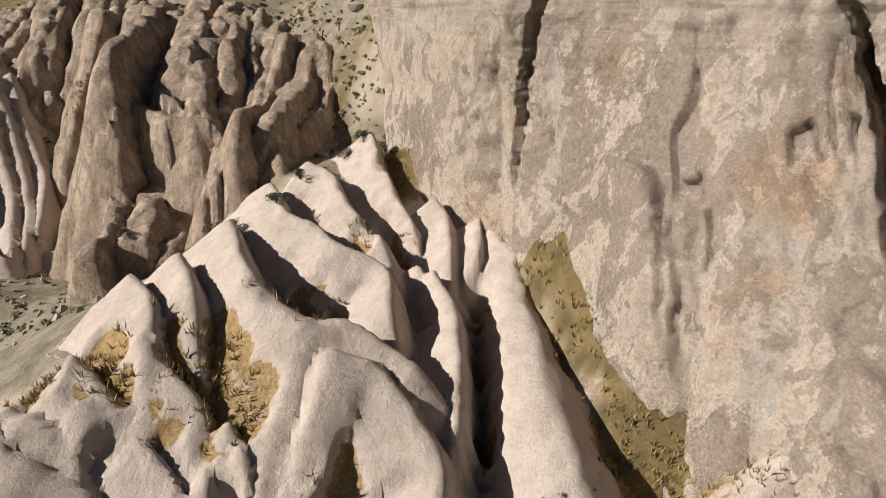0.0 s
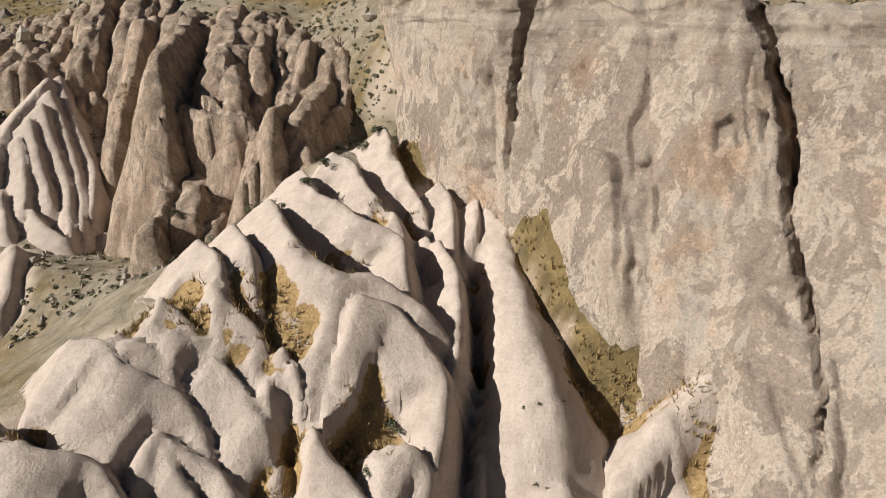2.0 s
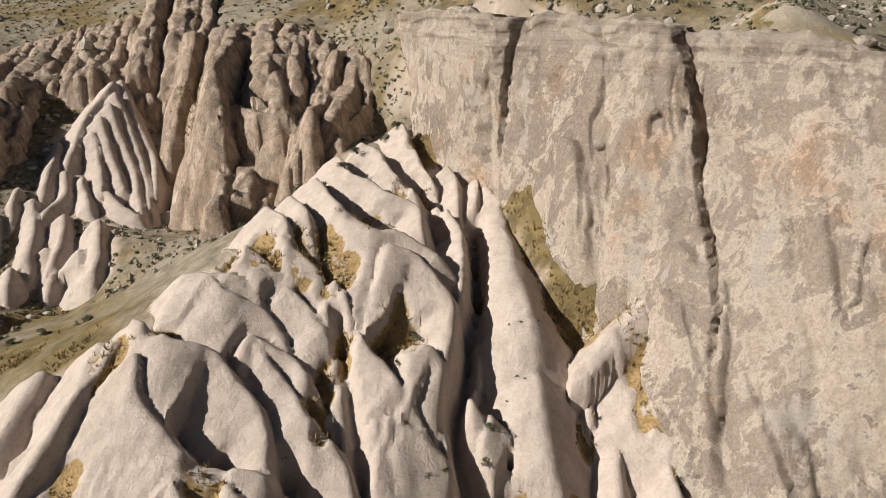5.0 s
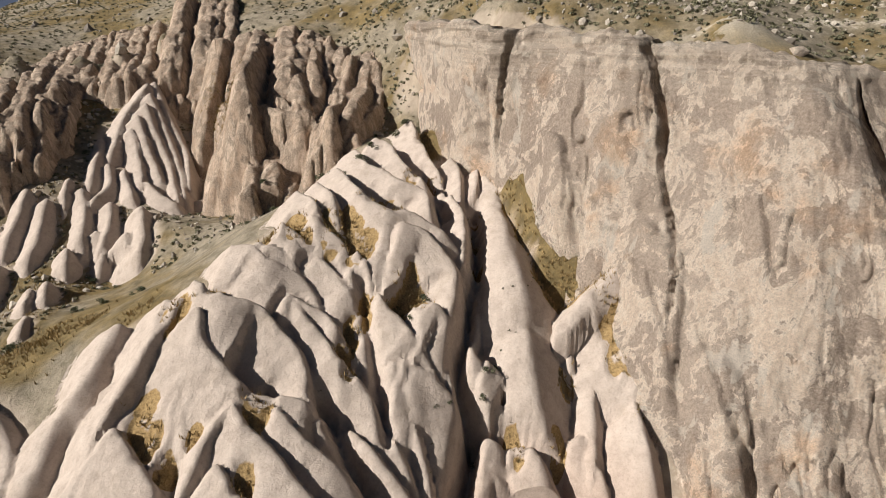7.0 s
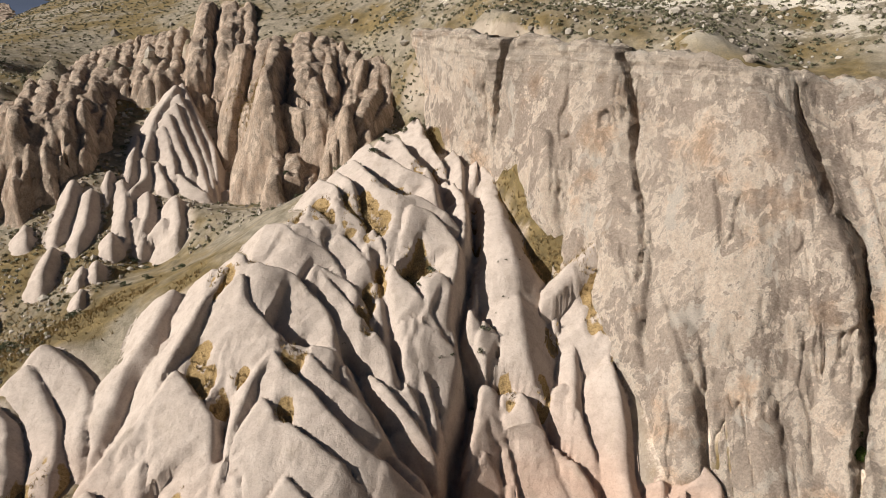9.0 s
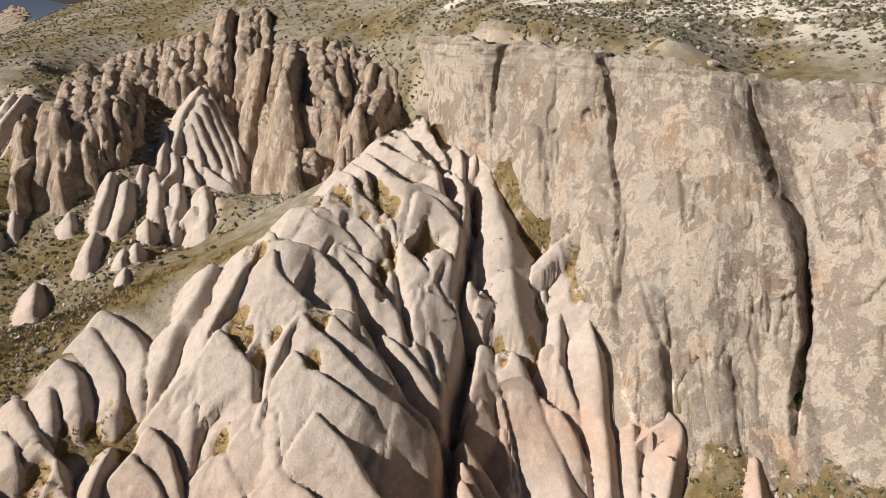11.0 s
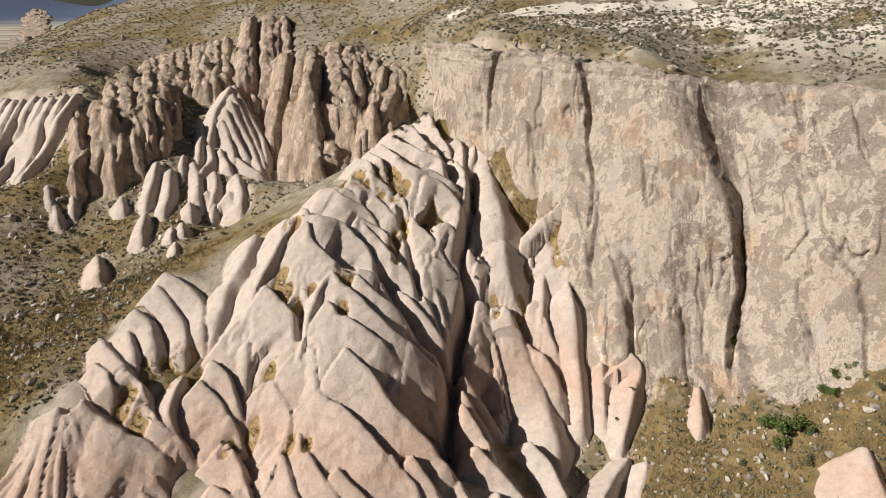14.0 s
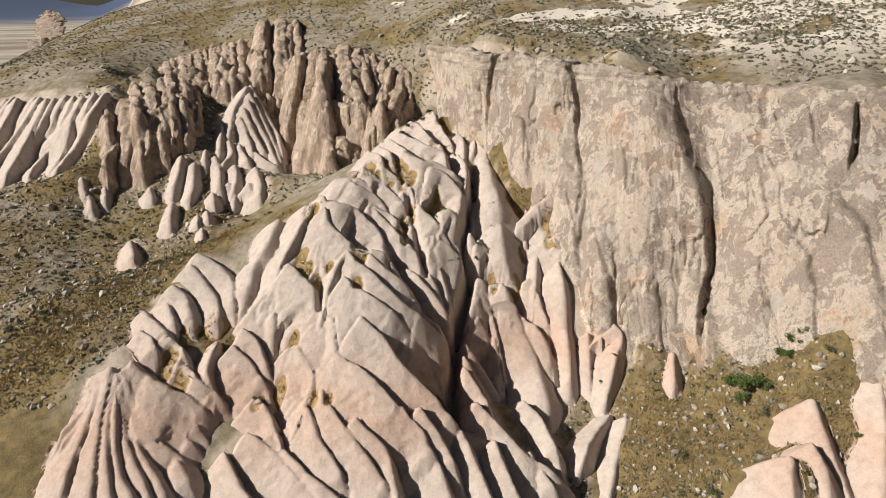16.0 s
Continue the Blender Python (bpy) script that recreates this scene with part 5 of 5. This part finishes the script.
def cap_rocks():
    line = curve_points([(13, 36.5, 63.2), (17, 34.5, 63), (22, 32, 62.4), (30, 29, 61.2), (37, 32, 60), (44, 31, 59.6), (51, 23, 59.6),
                         (60, 21.5, 60.4), (74, 19, 61)], 46)
    made = [chunk_mesh("cap_rock", (1, 1, 1), 40 + i, CLIFF) for i in range(7)]
    rng = random.Random(5)
    for i, (x, y, z) in enumerate(line[::2]):
        s = rng.uniform(0.9, 1.5)
        z = float(rim_z(x))
        y = float(face_y(np.array([x]), np.array([z]))[0]) + rng.uniform(3.0, 6.5)
        if abs(land(x, y) - z) > 2.0:
            continue
        ob = new("cap_rock", made[i % 7])
        ob.matrix_world = pose(x, y, max(land(x, y), z - 0.3), rng.uniform(-6, 6), rng.uniform(-6, 6), rng.uniform(-25, 15)) @ Matrix.Diagonal((s * 0.9, s * 0.7, s * 0.45, 1))
        tagged(ob, "layered pale cap rock on the rim of the cliff", "boulder", "rocks along the rim of the cliff")


cap_rocks()


# ---- plants and stones ----
def leaf_material(name, dark, light):
    m, nt, b, pos = mat(name, 0.8)
    info = nt.nodes.new("ShaderNodeObjectInfo")
    isle = nt.nodes.new("ShaderNodeNewGeometry").outputs["Random Per Island"]
    col = ramp(nt, isle, (0.0, dark), (1.0, light))
    warm = mix(nt, sums(nt, 'MULTIPLY', info.outputs["Random"], 0.35), col, mix(nt, 0.5, col, (0.22, 0.18, 0.09)))
    nt.links.new(warm, b.inputs["Base Color"])
    return m


SAGE = leaf_material("grey_green_leaves", (0.035, 0.045, 0.022), (0.15, 0.16, 0.10))
GREEN = leaf_material("green_leaves", (0.03, 0.055, 0.012), (0.12, 0.17, 0.04))
STRAW = leaf_material("straw_blades", (0.17, 0.12, 0.055), (0.42, 0.30, 0.14))
SCRUB = leaf_material("dry_scrub", (0.09, 0.09, 0.055), (0.24, 0.225, 0.15))
TWIG = mat("grey_twigs")[0]
TWIG.node_tree.nodes["Principled BSDF"].inputs["Base Color"].default_value = (0.16, 0.12, 0.085, 1)


def stone_material():
    m, nt, b, pos = mat("grey_stones")
    isle = nt.nodes.new("ShaderNodeNewGeometry").outputs["Random Per Island"]
    col = ramp(nt, isle, (0.0, (0.24, 0.21, 0.18)), (0.5, (0.42, 0.37, 0.31)), (1.0, (0.60, 0.54, 0.46)))
    n = noise_tex(nt, pos, 5.0, 5)
    nt.links.new(mix(nt, ramp(nt, n, (0.4, 0.5), (0.6, 0.0)), col, (0.2, 0.17, 0.14)), b.inputs["Base Color"])
    relief(nt, b, (n, 0.1, 0.6))
    return m


STONE = stone_material()


def soup(name, verts, faces, material):
    me = bpy.data.meshes.new(name)
    me.from_pydata(verts, [], faces)
    me.materials.append(material)
    me.update()
    return me


def bush_meshes(seed, tall, leaves, leaf):
    """Foliage of small leaf blades in uneven clumps, and the stems below it."""
    rng = np.random.RandomState(seed)
    clumps = [(rng.normal(0, 0.42, 2), rng.uniform(0.25, 0.75) * tall, rng.uniform(0.22, 0.42)) for _ in range(11)]
    verts, faces = [], []
    for i in range(leaves):
        (cx, cy), cz, r = clumps[rng.randint(len(clumps))]
        d = rng.normal(0, 1, 3)
        d *= r * rng.uniform(0.6, 1.0) / np.linalg.norm(d)
        c = np.array([cx, cy, cz]) + d * (1, 1, 0.8)
        c[2] = max(c[2], 0.03)
        a = rng.normal(0, 1, 3)
        a *= leaf / np.linalg.norm(a)
        b = np.cross(a, rng.normal(0, 1, 3))
        b *= 0.45 * leaf / (np.linalg.norm(b) + 1e-6)
        k = len(verts)
        verts += [tuple(c - a), tuple(c + b), tuple(c + a), tuple(c - b)]
        faces.append((k, k + 1, k + 2, k + 3))
    sv, sf = [], []
    for (cx, cy), cz, r in clumps[:7]:
        for a in range(3):
            o = np.array([math.cos(a * 2.1), math.sin(a * 2.1), 0]) * 0.035
            sv += [tuple(o + (0, 0, -0.1)), tuple(o * 0.4 + (cx, cy, cz))]
        k = len(sv) - 6
        sf += [(k, k + 2, k + 3, k + 1), (k + 2, k + 4, k + 5, k + 3), (k + 4, k, k + 1, k + 5)]
    return verts, faces, sv, sf


def make_bush(seed, tall, leaves, leaf, material, label):
    v, f, sv, sf = bush_meshes(seed, tall, leaves, leaf)
    top = tagged(new("shrub"), label, "shrub", "shrubs in the valley")
    for name, me in (("foliage", soup("foliage", v, f, material)), ("stems", soup("stems", sv, sf, TWIG))):
        new(name, me).parent = top
    return top


GX, GY, GZ = gx, gy, gz.reshape(len(gx), len(gy))


def on_ground(p):
    """Heights of the ground or of the pale rock on it at rows (x, y)."""
    i = np.clip(np.searchsorted(GX, p[:, 0]) - 1, 0, len(GX) - 2)
    j = np.clip(np.searchsorted(GY, p[:, 1]) - 1, 0, len(GY) - 2)
    u, v = (p[:, 0] - GX[i]) / (GX[i + 1] - GX[i]), (p[:, 1] - GY[j]) / (GY[j + 1] - GY[j])
    z = (GZ[i, j] * (1 - u) + GZ[i + 1, j] * u) * (1 - v) + (GZ[i, j + 1] * (1 - u) + GZ[i + 1, j + 1] * u) * v
    z = np.maximum(z, on_rock(p) - 0.05)
    return z


def scatter(rng, n, boxes):
    """n random places in the boxes (x0, x1, y0, y1), clear of the rocks."""
    area = np.array([(b[1] - b[0]) * (b[3] - b[2]) for b in boxes])
    pick = rng.choice(len(boxes), n, p=area / area.sum())
    b = np.array(boxes)[pick]
    p = np.c_[rng.uniform(b[:, 0], b[:, 1]), rng.uniform(b[:, 2], b[:, 3])]
    keep = on_rock(p) < -50
    return p[keep]


def on_rock(p):
    """Height of the fins, cones and pinnacles at rows (x, y), or -99 beside them."""
    z = np.full(len(p), -99.0)
    for xs, ys, field in FIELDS:
        a, b = np.rint((p[:, 0] - xs[0]) / (xs[1] - xs[0])).astype(int), np.rint((p[:, 1] - ys[0]) / (ys[1] - ys[0])).astype(int)
        inside = (a >= 0) & (b >= 0) & (a < len(xs)) & (b < len(ys))
        z[inside] = np.maximum(z[inside], field[a[inside], b[inside]])
    return z


VALLEY = [(-110, -50, 0, 60), (-75, -48, -15, 20), (-100, -38, 58, 95), (-60, -25, 40, 62)]
LOWER = [(14, 62, -28, 0), (22, 60, -45, -20)]
UPLAND = [(-90, 60, 82, 170), (0, 100, 42, 100), (-200, -90, 90, 220)]
RIMLAND = [(8, 75, 33, 62), (52, 115, 22, 50), (-34, 8, 56, 90)]
rng = np.random.RandomState(3)


def tufts(name, places, tall, blades, material, label, category):
    verts, faces = [], []
    z = on_ground(places)
    for (x, y), g in zip(places, z):
        for b in range(blades):
            a, r, h = rng.uniform(0, 6.28), rng.uniform(0, 0.16), tall * rng.uniform(0.5, 1.2)
            bx, by = x + r * math.cos(a), y + r * math.sin(a)
            lean, w = rng.uniform(0.05, 0.3), 0.035 + 0.03 * rng.rand()
            q = rng.uniform(0, 6.28)
            k = len(verts)
            verts += [(bx - w * math.sin(q), by + w * math.cos(q), g - 0.06), (bx + w * math.sin(q), by - w * math.cos(q), g - 0.06),
                      (bx + lean * math.cos(a), by + lean * math.sin(a), g + h)]
            faces.append((k, k + 1, k + 2))
    tagged(new(name, soup(name, verts, faces, material)), label, category, kind="stuff")


turf_places = [q if r < 4 else q[on_rock(q) < -50] for q, r in ((np.c_[x + rng.normal(0, 0.6, int(15 * r * r) + 10) * r, y + rng.normal(0, 0.8, int(15 * r * r) + 10) * r], r) for x, y, r in PATCHES)]
tufts("dry_grass", np.concatenate(turf_places + [scatter(rng, 7000, VALLEY[:2]), scatter(rng, 4000, LOWER)]), 0.42, 5, STRAW,
      "golden dry grass tufts in the gullies", "grass")


def cushions(name, places, material, label, size):
    """Low dry scrub: small cushions of blades."""
    n = len(places)
    s = (size * rng.uniform(0.5, 1.5, n))[:, None, None]
    d = rng.normal(0, 1, (n, 16, 3))
    d /= np.linalg.norm(d, axis=2)[..., None]
    c = np.c_[places, on_ground(places)][:, None] + np.abs(d) ** (0, 0, 1) * np.where([1, 1, 0], d, 0.75) * s * 0.5
    a = rng.normal(0, 1, d.shape)
    a *= 0.35 * s / np.linalg.norm(a, axis=2)[..., None]
    e = np.cross(a, d) * 0.6
    verts = np.stack([c - a, c + e, c + a, c - e], 2).reshape(-1, 3)
    faces = np.arange(len(verts)).reshape(-1, 4)
    tagged(new(name, soup(name, verts.tolist(), faces.tolist(), material)), label, "scrub", kind="stuff")


cushions("low_scrub", np.concatenate([scatter(rng, 3500, VALLEY), scatter(rng, 1200, LOWER), scatter(rng, 9000, UPLAND), scatter(rng, 4500, RIMLAND)]), SCRUB,
         "low grey-brown scrub dotting the slopes", 0.5)


def stones(name, places, size, label):
    ico = bmesh.new()
    bmesh.ops.create_icosphere(ico, subdivisions=1, radius=1.0)
    base = np.array([v.co[:] for v in ico.verts])
    tri = np.array([[v.index for v in f.verts] for f in ico.faces])
    ico.free()
    z = on_ground(places)
    verts, faces = [], []
    for i, ((x, y), g) in enumerate(zip(places, z)):
        s = size * rng.lognormal(0, 0.55)
        v = base * (1 + rng.normal(0, 0.22, (len(base), 1))) * rng.uniform(0.6, 1.3, 3) * s
        verts.append(v + (x, y, g + 0.1 * s))
        faces.append(tri + i * len(base))
    me = soup(name, np.concatenate(verts).tolist(), np.concatenate(faces).tolist(), STONE)
    tagged(new(name, me), label, "stones", kind="stuff")


stones("loose_stones", np.concatenate([scatter(rng, 3000, VALLEY), scatter(rng, 1800, LOWER), scatter(rng, 2600, UPLAND), scatter(rng, 2000, RIMLAND)]), 0.19,
       "loose pale stones strewn over the slopes")


for x, y in np.concatenate([scatter(rng, 90, LOWER), scatter(rng, 120, VALLEY)]):
    BUSHES.append((x, y, rng.uniform(0.35, 0.95), "sage"))


def plant_bushes():
    kinds = {"sage": [make_bush(i, 0.9, 420, 0.10, SAGE, "grey-green rounded shrub in dry grass") for i in (1, 2, 3)],
             "green": [make_bush(i, 1.2, 700, 0.10, GREEN, "fresh green bush at the foot of the cliff") for i in (4, 5)]}
    used = set()
    pick = random.Random(9)
    xy = np.array([(x, y) for x, y, r, kind in BUSHES])
    for (x, y, r, kind), z in zip(BUSHES, on_ground(xy)):
        i = pick.randrange(len(kinds[kind]))
        ob = kinds[kind][i]
        top = z
        s = max(0.22, r * 1.1)
        spot = pose(x, y, top - 0.05, 0, 0, pick.uniform(0, 360)) @ Matrix.Diagonal((s, s, s * pick.uniform(0.8, 1.1), 1))
        if (kind, i) in used:
            copy = copy_thing(ob, pose(0, 0, 0))
            copy.matrix_basis = spot
        else:
            ob.matrix_basis = spot
            used.add((kind, i))


plant_bushes()
